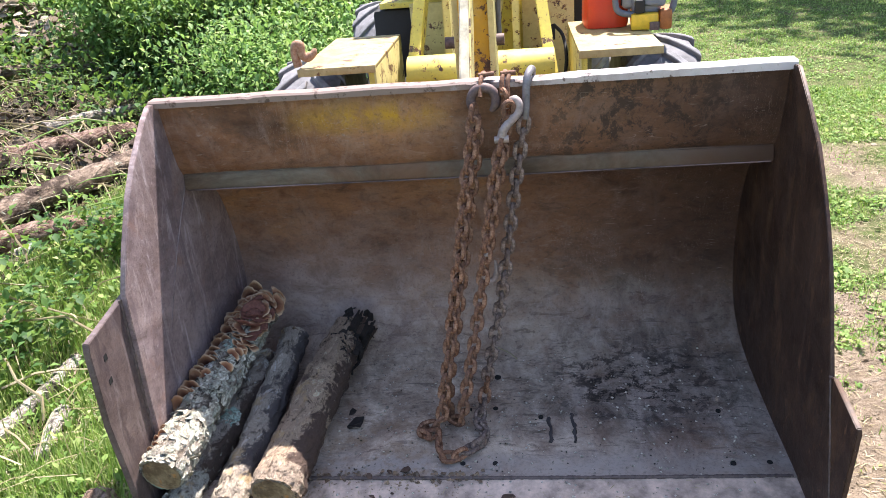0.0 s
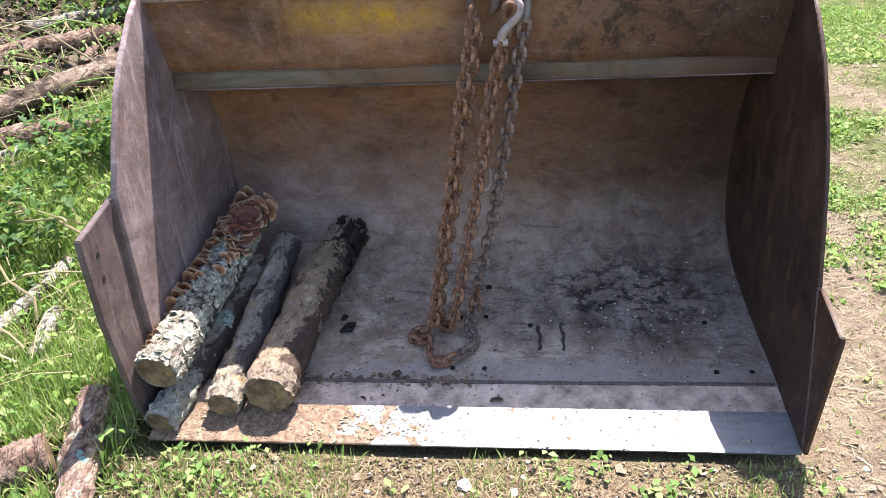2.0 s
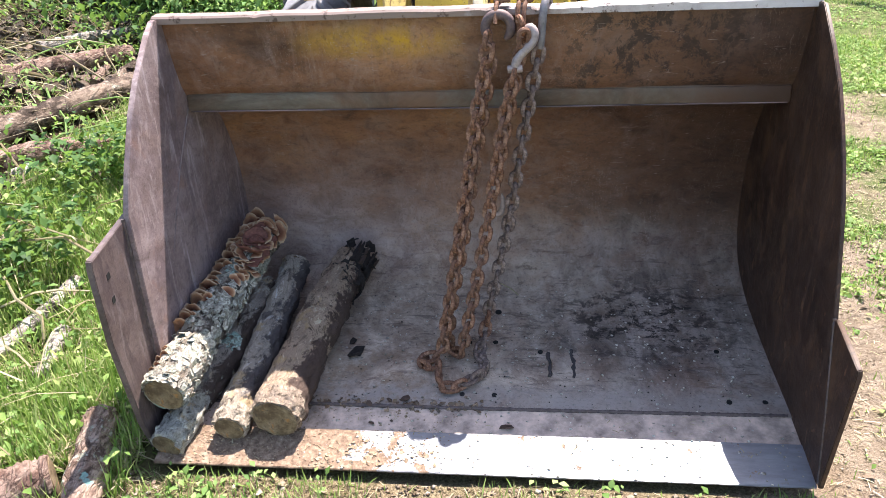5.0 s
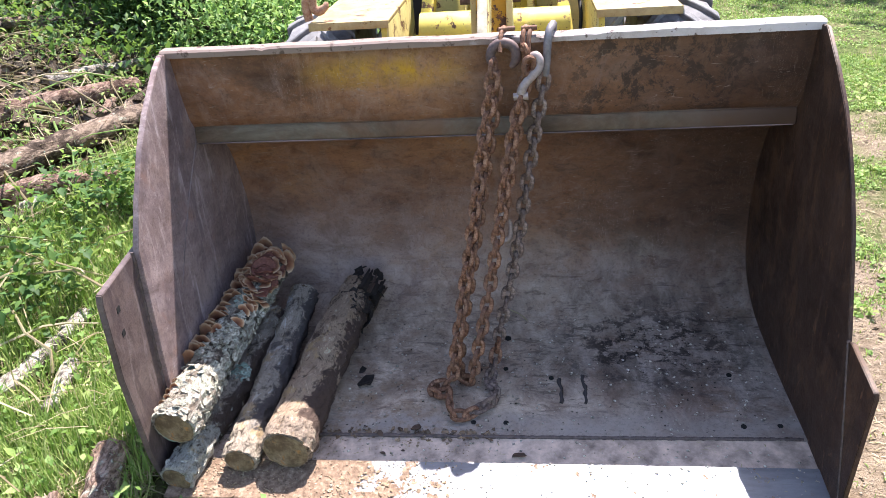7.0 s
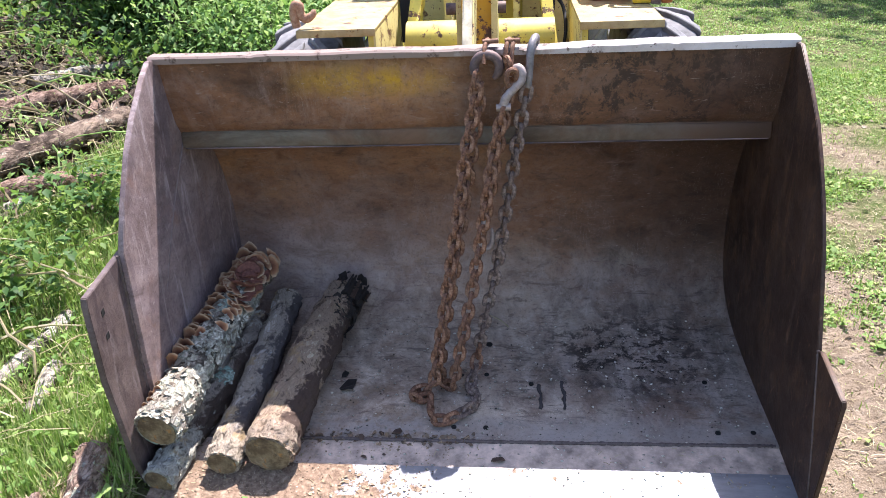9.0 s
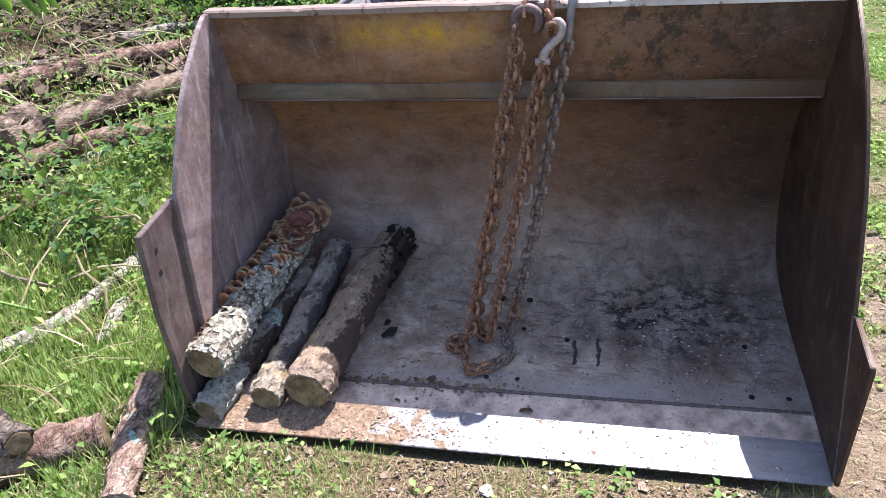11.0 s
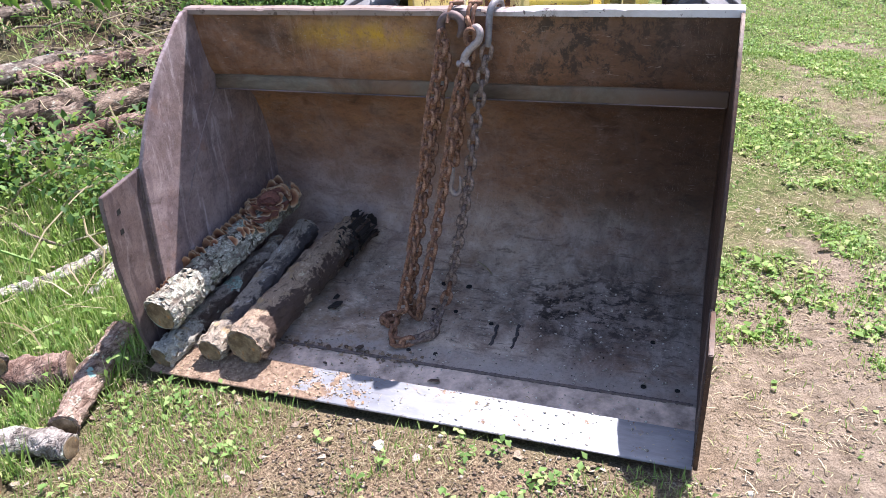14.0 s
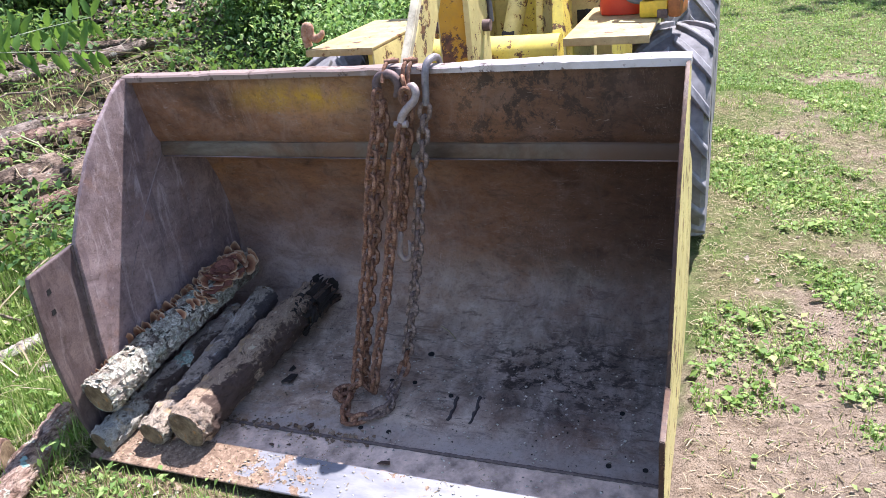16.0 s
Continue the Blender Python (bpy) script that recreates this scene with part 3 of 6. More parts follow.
for x, y0, y1 in ((0.234, 0.15, 0.265), (0.311, 0.148, 0.28)):
    pts = [(x + 0.0025 * math.sin(k * 1.7) + 0.004 * math.sin(k * 0.5), y0 + (y1 - y0) * k / 8, floor_z(y0 + (y1 - y0) * k / 8) + 0.001) for k in range(9)]
    part("gouge", tube(pts, [0.003 + 0.0065 * random.random() for _ in pts], 6), plain("dark_gouge", (0.05, 0.042, 0.042), 0.8), bucket, "dark gouge in the bucket floor")


# ---- logs ----
def log_bm(points, radii, sides=20, n=24, rough=0.05, seed=0, plates=0.0):
    """A bent, uneven log; plates lifts peeling bark off it by that many metres."""
    pts = curve(points, n)
    rs = [radii[0] + (radii[-1] - radii[0]) * k / (n - 1) for k in range(n)]
    step = sum((b - a).length for a, b in zip(pts, pts[1:])) / (n - 1)
    rs = [r * (1 + rough * 1.6 * noise.noise((k * step * 14, seed, 0.3))) for k, r in enumerate(rs)]

    def wobble(i, s):
        c, q, u = math.cos(6.283 * s / sides), math.sin(6.283 * s / sides), i * step
        w = 1 + rough * (noise.noise((u * 15, 2 * c + seed, 2 * q)) + 0.8 * noise.noise((u * 36, 5 * c, 5 * q + seed)))
        if plates:
            r = rs[i]
            p = noise.noise((u * 22 + seed, c * r * 45, q * r * 45)) + 0.5 * noise.noise((u * 60, c * r * 110 + seed, q * r * 110))
            w += plates / r * (min(max(p * 6, -0.6), 0.8) + 0.5 * noise.noise((u * 130, c * r * 190, q * r * 190 + seed)))
        return w

    return tube(pts, rs, sides, True, False, wobble)


def end_material():
    """Weathered sawn wood: faint rings, grey-brown rot stains, saw marks and a dark rim under the bark."""
    m = Mat("sawn_end_grain", 0.85, spec=0.2)
    d = m.node("ShaderNodeVectorMath", Vector=m.co)
    d.operation = "LENGTH"
    rad = m.math("ADD", d.outputs["Value"], m.math("MULTIPLY", m.math("SUBTRACT", m.noise(22, 4), 0.5), 0.02))
    ring = m.math("SINE", m.math("MULTIPLY", rad, 900.0))
    n = m.noise(48, 6, 0.7)
    c = m.ramp(m.noise(21, 5, 0.65), (0.34, (0.075, 0.05, 0.03)), (0.46, (0.13, 0.092, 0.055)), (0.56, (0.22, 0.165, 0.1)), (0.7, (0.34, 0.26, 0.17)))
    c = m.mix(m.ramp(ring, (0.0, 0.0), (1.0, 0.22)), c, (0.12, 0.08, 0.045))
    c = m.mix(m.ramp(n, (0.56, 0.0), (0.66, 0.75)), c, (0.07, 0.055, 0.042))
    c = m.mix(m.ramp(m.noise(34, 4, 0.6), (0.62, 0.0), (0.68, 0.8)), c, (0.34, 0.17, 0.06))
    m.bump(m.math("ADD", n, m.math("MULTIPLY", ring, 0.1)), 0.5, 0.004)
    return m.end(c)


END = end_material()
BARK_LICHEN = bark_material("lichen_bark", (0.17, 0.14, 0.11), (0.36, 0.33, 0.28), 0.55)
BARK_GREY = bark_material("grey_bark", (0.1, 0.08, 0.067), (0.23, 0.19, 0.16), 0.2)
BARK_TAN = bark_material("tan_bark", (0.11, 0.08, 0.062), (0.26, 0.2, 0.155), 0.12)
BARK_RED = bark_material("red_brown_bark", (0.14, 0.085, 0.066), (0.28, 0.2, 0.16), 0.0)
BARK_BIRCH = bark_material("white_birch_bark", (0.18, 0.155, 0.135), (0.4, 0.36, 0.32), 0.4)


def loose_bark(name, front, mid, dark, reach, side, flank_start=0.03):
    """Bark that weathers along the log: a pale dry front end, mottled plates, and a darker side towards +x."""
    m = Mat(name, 0.9, spec=0.18)
    y = m.axis(1)
    n = m.noise(24, 9, 0.74, m.at(1, 0.5, 1), 1.0)
    fine = m.noise(75, 7, 0.72, m.at(1, 0.6, 1), 0.5)
    c = m.ramp(n, (0.36, tuple(q * 0.2 for q in mid)), (0.42, tuple(q * 0.55 for q in mid)), (0.48, mid), (0.53, tuple(q * 0.68 for q in mid)), (0.58, tuple(q * 1.15 for q in mid)), (0.63, tuple(min(q * 1.7, 0.62) for q in mid)))
    far = m.ramp(m.math("ADD", y, m.math("MULTIPLY", m.math("SUBTRACT", m.noise(14, 6, 0.7), 0.5), 0.34)), (reach, 0.0), (reach + 0.02, 1.0))
    c = m.mix(far, m.ramp(fine, (0.34, tuple(q * 0.25 for q in front)), (0.46, tuple(q * 0.75 for q in front)), (0.56, front), (0.68, tuple(min(q * 1.5, 0.7) for q in front))), c)
    flank = m.math("ADD", m.math("SUBTRACT", m.axis(0), m.math("MULTIPLY", m.axis(1), side)), m.math("MULTIPLY", m.math("SUBTRACT", m.noise(9, 7, 0.72), 0.5), 0.22))
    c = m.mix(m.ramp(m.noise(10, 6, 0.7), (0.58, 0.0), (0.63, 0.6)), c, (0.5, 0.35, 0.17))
    c = m.mix(m.math("MULTIPLY", m.ramp(flank, (flank_start, 0.0), (flank_start + 0.012, 0.92)), far), c, dark)
    c = m.mix(m.ramp(m.noise(11, 8, 0.75, m.at(1, 0.7, 1), 0.4), (0.6, 0.0), (0.64, 0.8)), c, dark)
    c = m.mix(m.ramp(m.noise(30, 6, 0.7), (0.64, 0.0), (0.68, 0.8)), c, tuple(min(q * 1.7, 0.6) for q in front))
    c = m.mix(m.ramp(fine, (0.33, 0.7), (0.42, 0.0)), c, (0.05, 0.036, 0.028))
    m.bump(m.math("ADD", n, m.math("MULTIPLY", fine, 0.8)), 1.0, 0.018)
    return m.end(c)


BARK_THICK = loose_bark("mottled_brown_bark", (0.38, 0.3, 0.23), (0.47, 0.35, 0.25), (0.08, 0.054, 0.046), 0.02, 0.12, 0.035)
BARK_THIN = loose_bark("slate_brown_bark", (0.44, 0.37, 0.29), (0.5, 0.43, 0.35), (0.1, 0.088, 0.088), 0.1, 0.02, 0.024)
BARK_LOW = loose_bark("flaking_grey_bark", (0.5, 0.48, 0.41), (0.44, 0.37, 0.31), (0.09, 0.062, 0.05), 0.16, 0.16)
ROT = plain("black_rotten_wood", (0.022, 0.017, 0.014), 0.95, 0, 0.6, 30, 0.8)


LOG_LINES = []
GROUND_LOGS = "logs lying on the bank"


def log(name, label, points, radii, bark, seed=0, group="", sides=22, rough=0.06, n=30):
    if group == GROUND_LOGS or name == "stump":
        points = [(x, y, z + slope(y)) for x, y, z in points]
    LOG_LINES.append((points, max(radii)))
    base = Vector(points[0])
    ob = thing(name, label, "log", base, group)
    pts = [Vector(p) - base for p in points]
    fine = points[0][0] > -3.5
    if points[0][0] > -1.0 and points[0][1] > -0.3:
        sides, n = 60, 110
    elif fine:
        sides, n = max(sides, 30), 64
    part("bark", log_bm(pts, radii, sides, n, rough, seed, (0.005 if n > 100 else 0.0034) if fine else 0.0), bark, ob)
    for c, r, d in ((pts[0], radii[0], -1), (pts[-1], radii[-1], 1)):
        t = ((pts[1] - pts[0]) if d < 0 else (pts[-1] - pts[-2])).normalized()
        rr = [r * (0.88 + 0.05 * random.random()) for _ in range(20)]
        part("sawn_end", tube([c - t * d * 0.01, c + t * d * 0.003, c + t * d * 0.0045], [r * 0.9, r * 0.88, r * 0.6], 20, wobble=lambda i, s: rr[s] / (r * 0.9)), END, ob, "pale sawn end grain")
    return ob


def flakes(spots, size, seed, bend=0.4):
    """Irregular thin plates at (place, normal) spots, in one mesh."""
    rnd = random.Random(seed)
    verts, faces = [], []
    for p, nrm in spots:
        nrm = (nrm + Vector([rnd.uniform(-bend, bend) for _ in range(3)])).normalized()
        a = nrm.orthogonal().normalized()
        b = nrm.cross(a)
        k0, k, s = len(verts), rnd.randint(6, 8), size * rnd.uniform(0.45, 1.25)
        ring = [(2 * math.pi * i / k + rnd.uniform(-0.3, 0.3), s * rnd.uniform(0.6, 1.2)) for i in range(k)]
        th = s * 0.12
        for lift in (0.0, th):
            for w, r in ring:
                verts.append(p + (a * math.cos(w) + b * math.sin(w)) * r + nrm * (lift + 0.1 * s * math.sin(2 * w)))
        faces.append(tuple(range(k0 + k, k0 + 2 * k)))
        faces.append(tuple(range(k0, k0 + k))[::-1])
        faces += [(k0 + i, k0 + (i + 1) % k, k0 + k + (i + 1) % k, k0 + k + i) for i in range(k)]
    return mesh("flakes", verts, faces)


def on_log(a, b, ra, rb, u, ang):
    """Place and normal on a straight log at u along it and an angle round it (0: to +x, 90: up)."""
    a, b = Vector(a), Vector(b)
    t = (b - a).normalized()
    side = Vector((1, 0, 0))
    side = (side - t * side.dot(t)).normalized()
    up = side.cross(t)
    n = side * math.cos(radians(ang)) + up * math.sin(radians(ang))
    return a + (b - a) * u + n * (ra + (rb - ra) * u), n, t


A0, A1, AR0, AR1 = (-0.891, -0.175, 0.187), (-0.806, 0.64, 0.335), 0.066, 0.059
fungus_log = log("fungus_log", "lichen-covered log with brown bracket fungus lying in the bucket", [A0, (-0.853, 0.23, 0.262), A1], [AR0, AR1], BARK_LICHEN, 1, "logs in the bucket", 28, 0.05, 40)
rnd = random.Random(5)
spots = []
for _ in range(330):
    u = rnd.random() ** 1.5 * 0.78
    p, n, t = on_log(A0, A1, AR0, AR1, u, rnd.uniform(-40, 175))
    spots.append((p - Vector(A0), n))


def lichen_material(name, a, b, last=(0.8, 0.77, 0.65)):
    m = Mat(name, 0.95, spec=0.1)
    c = m.ramp(m.island(), (0.0, a), (0.7, b), (1.0, last))
    n = m.noise(120, 5)
    m.bump(n, 0.5, 0.004)
    return m.end(m.mix(m.ramp(n, (0.42, 0.75), (0.58, 0.0)), c, (0.16, 0.14, 0.11)))


LICHEN = lichen_material("pale_lichen", (0.18, 0.17, 0.135), (0.5, 0.49, 0.41), (0.72, 0.69, 0.58))
TEAL = lichen_material("blue_green_lichen", (0.24, 0.38, 0.32), (0.42, 0.55, 0.47), (0.6, 0.66, 0.55))
tagged(part("lichen", flakes(spots, 0.014, 7, 0.6), LICHEN, fungus_log, "pale crusty lichen flakes"), kind="stuff")
spots = []
for cu, ca, k in ((0.62, 78, 9), (0.56, 60, 4)):
    for _ in range(k):
        p, n, t = on_log(A0, A1, AR0, AR1, cu + rnd.uniform(-0.04, 0.04), ca + rnd.uniform(-12, 12))
        spots.append((p - Vector(A0), n))
tagged(part("lichen_patch", flakes(spots, 0.018, 8, 0.2), TEAL, fungus_log, "blue-green lichen patches"), kind="stuff")


spots = []
for _ in range(170):
    p, n, t = on_log(A0, A1, AR0, AR1, rnd.uniform(0.36, 0.8), rnd.uniform(-10, 115))
    spots.append((p - Vector(A0), n))
tagged(part("lichen_crust", flakes(spots, 0.015, 12, 0.4), lichen_material("grey_green_lichen", (0.24, 0.24, 0.195), (0.48, 0.49, 0.42), (0.68, 0.68, 0.58)), fungus_log, "pale grey-green lichen crust"), kind="stuff")


def bracket_mesh(seed):
    """A wavy half-round shelf, thick at its foot."""
    rnd = random.Random(seed)
    bm = bmesh.new()
    k, rings = 11, (0.0, 0.45, 0.8, 1.0)
    ph = rnd.uniform(0, 6)
    top, low = [], []
    for r in rings:
        ra, rb = [], []
        for i in range(k):
            w = math.pi * i / (k - 1)
            q = r * (1 + 0.12 * math.sin(3 * w + ph) + 0.06 * math.sin(7 * w + ph))
            z = 0.22 * r * r * 0.5 + 0.06 * r * math.sin(5 * w + ph)
            ra.append(bm.verts.new((q * math.cos(w), q * math.sin(w), z + 0.07 * (1.15 - r))))
            rb.append(bm.verts.new((q * math.cos(w), q * math.sin(w), z - 0.1 * (1.1 - r))))
        top.append(ra), low.append(rb)
    for j in range(len(rings) - 1):
        for i in range(k - 1):
            bm.faces.new((top[j][i], top[j][i + 1], top[j + 1][i + 1], top[j + 1][i]))
            bm.faces.new((low[j][i], low[j][i + 1], low[j + 1][i + 1], low[j + 1][i]))
    for i in range(k - 1):
        bm.faces.new((top[-1][i], top[-1][i + 1], low[-1][i + 1], low[-1][i]))
    bmesh.ops.remove_doubles(bm, verts=bm.verts[:], dist=1e-4)
    bmesh.ops.recalc_face_normals(bm, faces=bm.faces[:])
    for f in bm.faces:
        f.smooth = True
    me = bpy.data.meshes.new("bracket")
    bm.to_mesh(me)
    bm.free()
    return me


def fungus_material():
    m = Mat("brown_bracket_fungus", 0.8, spec=0.2)
    d = m.node("ShaderNodeVectorMath", Vector=m.co)
    d.operation = "LENGTH"
    r = m.math("ADD", d.outputs["Value"], m.math("MULTIPLY", m.math("SUBTRACT", m.noise(3, 4), 0.5), 0.25))
    c = m.ramp(r, (0.15, (0.09, 0.032, 0.02)), (0.5, (0.21, 0.088, 0.05)), (0.78, (0.36, 0.185, 0.1)), (0.9, (0.5, 0.32, 0.19)), (1.0, (0.62, 0.46, 0.31)))
    m.bump(m.noise(9, 5), 0.4, 0.05)
    return m.end(m.mix(m.ramp(m.rand(), (0.6, 0.0), (1.0, 0.3)), c, (0.42, 0.24, 0.13)))


FUNGUS = fungus_material()
shapes = [bracket_mesh(k) for k in range(4)]
for s in shapes:
    s.materials.append(FUNGUS)
inner_shapes = [bracket_mesh(k) for k in range(2)]
for s in inner_shapes:
    s.materials.append(plain("maroon_fungus", (0.18, 0.07, 0.048), 0.8, 0, 0.6, 3, 0.4))


def bracket(u, ang, size, lean, spread):
    """One shelf on the log: it stands out from the bark, leans back along the log and spreads to a side."""
    p, n, t = on_log(A0, A1, AR0, AR1, u, ang)
    out = ((n * math.cos(lean) + t * math.sin(lean)) * math.cos(spread) + t.cross(n) * math.sin(spread)).normalized()
    z = (n * math.sin(lean) - t * math.cos(lean)).normalized()
    x = out.cross(z).normalized()
    m = Matrix((x, out, z)).transposed().to_4x4() @ Matrix.Diagonal((size, size, size, 1))
    m.translation = p + n * 0.002 - Vector(A0)
    ob = new("bracket_fungus", rnd.choice(shapes))
    ob.parent = fungus_log
    ob.matrix_local = m


for k in range(21):
    u = 0.27 + 0.71 * k / 20 + rnd.uniform(-0.014, 0.014)
    bracket(u, rnd.uniform(122, 142), rnd.uniform(0.032, 0.05) * (0.68 + 0.3 * u), rnd.uniform(-0.1, 0.5), rnd.uniform(-0.4, 0.4))
    if k % 3 == 1:
        bracket(u + 0.012, rnd.uniform(110, 120), rnd.uniform(0.016, 0.026), rnd.uniform(0.0, 0.4), rnd.uniform(-0.4, 0.4))
for k in range(6):
    bracket(rnd.uniform(0.04, 0.2), rnd.uniform(112, 140), rnd.uniform(0.01, 0.017), 0.3, rnd.uniform(-0.5, 0.5))
# the rosette: frilled shelves in rings round a dark middle, opening outwards
def petal(u, ang, spin, size, rise_up, data):
    p, n, t = on_log(A0, A1, AR0, AR1, u, ang)
    around = t.cross(n).normalized()
    radial = t * math.sin(spin) - around * math.cos(spin)
    out = (radial * math.cos(rise_up) + n * math.sin(rise_up)).normalized()
    x = out.cross(n).normalized()
    m = Matrix((x, out, x.cross(out))).transposed().to_4x4() @ Matrix.Diagonal((size * 1.15, size, size * 1.5, 1))
    m.translation = p + n * (0.012 - 0.004 * math.cos(rise_up)) - Vector(A0)
    ob = new("bracket_fungus", data)
    ob.parent = fungus_log
    ob.matrix_local = m


for ring, (q, k, size, up) in enumerate(((0.98, 19, 0.03, 0.05), (0.68, 13, 0.034, 0.12), (0.36, 8, 0.036, 0.2), (0.05, 4, 0.034, 0.3))):
    for i in range(k):
        a = 2 * math.pi * (i + 0.5 * ring) / k + rnd.uniform(-0.2, 0.2)
        reach = q * (1 + 0.2 * math.sin(3 * a + 1) + rnd.uniform(-0.12, 0.1))
        petal(0.8 + 0.16 * reach * math.sin(a), 68 + 44 * reach * math.cos(a), a + rnd.uniform(-0.4, 0.4) * (1 + ring), size * rnd.uniform(0.6, 1.3), up + rnd.uniform(-0.1, 0.6), rnd.choice(inner_shapes if ring > 2 else inner_shapes + shapes if ring == 2 else inner_shapes[:1] + shapes if ring == 1 else shapes))
for u, ang in ((0.55, 62), (0.57, 54), (0.42, 98), (0.48, 58), (0.6, 50)):
    bracket(u, ang, 0.024, 0.7, rnd.uniform(-0.5, 0.5))

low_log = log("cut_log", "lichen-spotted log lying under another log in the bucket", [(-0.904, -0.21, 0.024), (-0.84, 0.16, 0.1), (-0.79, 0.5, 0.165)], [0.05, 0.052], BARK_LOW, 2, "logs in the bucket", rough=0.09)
spots = []
for _ in range(60):
    p, n, t = on_log((-0.904, -0.21, 0.024), (-0.79, 0.5, 0.165), 0.05, 0.052, rnd.random() ** 1.8 * 0.6, rnd.uniform(0, 150))
    spots.append((p - Vector((-0.904, -0.21, 0.024)), n))
tealing = []
for _ in range(16):
    p, n, t = on_log((-0.904, -0.21, 0.024), (-0.79, 0.5, 0.165), 0.05, 0.052, 0.54 + rnd.uniform(-0.045, 0.045), 62 + rnd.uniform(-26, 26))
    tealing.append((p - Vector((-0.904, -0.21, 0.024)) + n * 0.004, n))
tagged(part("lichen_patch", flakes(tealing, 0.016, 13, 0.25), TEAL, low_log, "blue-green lichen patch"), kind="stuff")
tagged(part("lichen", flakes(spots[:44], 0.012, 9, 0.6), LICHEN, low_log, "grey-green lichen flakes"), kind="stuff")
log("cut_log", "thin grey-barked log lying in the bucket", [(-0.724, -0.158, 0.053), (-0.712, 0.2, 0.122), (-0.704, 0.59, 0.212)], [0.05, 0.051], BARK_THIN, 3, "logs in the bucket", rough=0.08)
D0, D1 = (-0.582, -0.145, 0.084), (-0.484, 0.665, 0.21)
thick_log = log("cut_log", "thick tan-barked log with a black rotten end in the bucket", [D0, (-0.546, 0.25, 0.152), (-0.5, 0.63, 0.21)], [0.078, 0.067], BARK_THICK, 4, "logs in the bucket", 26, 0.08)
spots = []
for _ in range(70):
    u, ang = 0.74 + 0.3 * rnd.random(), rnd.uniform(-60, 130)
    p, n, t = on_log(D0, D1, 0.075, 0.062, u, ang)
    spots.append((p - Vector(D0) - n * 0.004, n))
tagged(part("rotten_bark", flakes(spots, 0.026, 11, 0.7), ROT, thick_log, "black rotten broken wood"), kind="stuff")
for k in range(9):
    p, n, t = on_log(D0, D1, 0.06, 0.06, 0.93, rnd.uniform(-70, 150))
    q = p + t * rnd.uniform(0.03, 0.085) + n * rnd.uniform(-0.01, 0.02)
    part("splinter", tube([p - t * 0.05 - Vector(D0), p - Vector(D0), q - Vector(D0)], [0.016, 0.013, 0.003], 6), ROT if k % 3 else BARK_THICK, thick_log)


def chip(name, label, at, size, mat, seed, tilt=0.3):
    rnd2 = random.Random(seed)
    me = flakes([(Vector((0, 0, 0)), Vector((rnd2.uniform(-tilt, tilt), rnd2.uniform(-tilt, tilt), 1)))], size, seed, 0.05)
    ob = part(name, me, mat)
    ob.location = at
    return tagged(ob, label, "bark piece", "")


chip("bark_piece", "black curled piece of bark on the bucket floor", (-0.415, 0.235, floor_z(0.235) + 0.012), 0.045, ROT, 3, 0.5)
chip("bark_piece", "dark flat piece of bark on the bucket floor", (-0.44, 0.3, floor_z(0.3) + 0.004), 0.03, ROT, 4)
for k, (x, y) in enumerate(((-0.27, 0.02), (-0.22, 0.03), (-0.33, 0.0), (-0.25, -0.06), (-0.31, -0.07), (0.1, -0.07))):
    chip("bark_piece", "dark brown scrap of bark on the bucket edge", (x, y, 0.0255 + 0.15 * y + 0.003 if y < 0 else 0.035), 0.018, plain("brown_scrap", (0.08, 0.05, 0.035), 0.9), 20 + k, 0.4)


# ---- chains ----
def link_bm(l=0.065, w=0.046, r=0.0077):
    pts = []
    h, q = l / 2 - w / 2, w / 2 - r
    for k in range(7):
        a = -math.pi / 2 + math.pi * k / 6
        pts.append((h + q * math.cos(a), q * math.sin(a), 0))
    for k in range(7):
        a = math.pi / 2 + math.pi * k / 6
        pts.append((-h + q * math.cos(a), q * math.sin(a), 0))
    return tube(pts, r, 7, closed=True)


def rust_material(name, a, b, c3):
    m = Mat(name, 0.7, 0.0, 0.25)
    n = m.noise(70, 6, 0.7)
    c = m.ramp(n, (0.3, a), (0.5, b), (0.72, c3))
    m.bump(n, 0.4, 0.002)
    return m.end(m.mix(m.ramp(m.rand(), (0.3, 0.0), (0.9, 0.4)), c, (0.13, 0.08, 0.06)))


RUST = rust_material("rusty_chain_steel", (0.03, 0.015, 0.01), (0.2, 0.095, 0.055), (0.48, 0.29, 0.19))
GREY_RUST = rust_material("grey_chain_steel", (0.03, 0.022, 0.02), (0.16, 0.118, 0.1), (0.46, 0.35, 0.295))


def link_data(mat):
    me = bpy.data.meshes.new("link")
    b = link_bm()
    b.to_mesh(me)
    b.free()
    me.materials.append(mat)
    return me


LINKS = link_data(RUST), link_data(GREY_RUST)


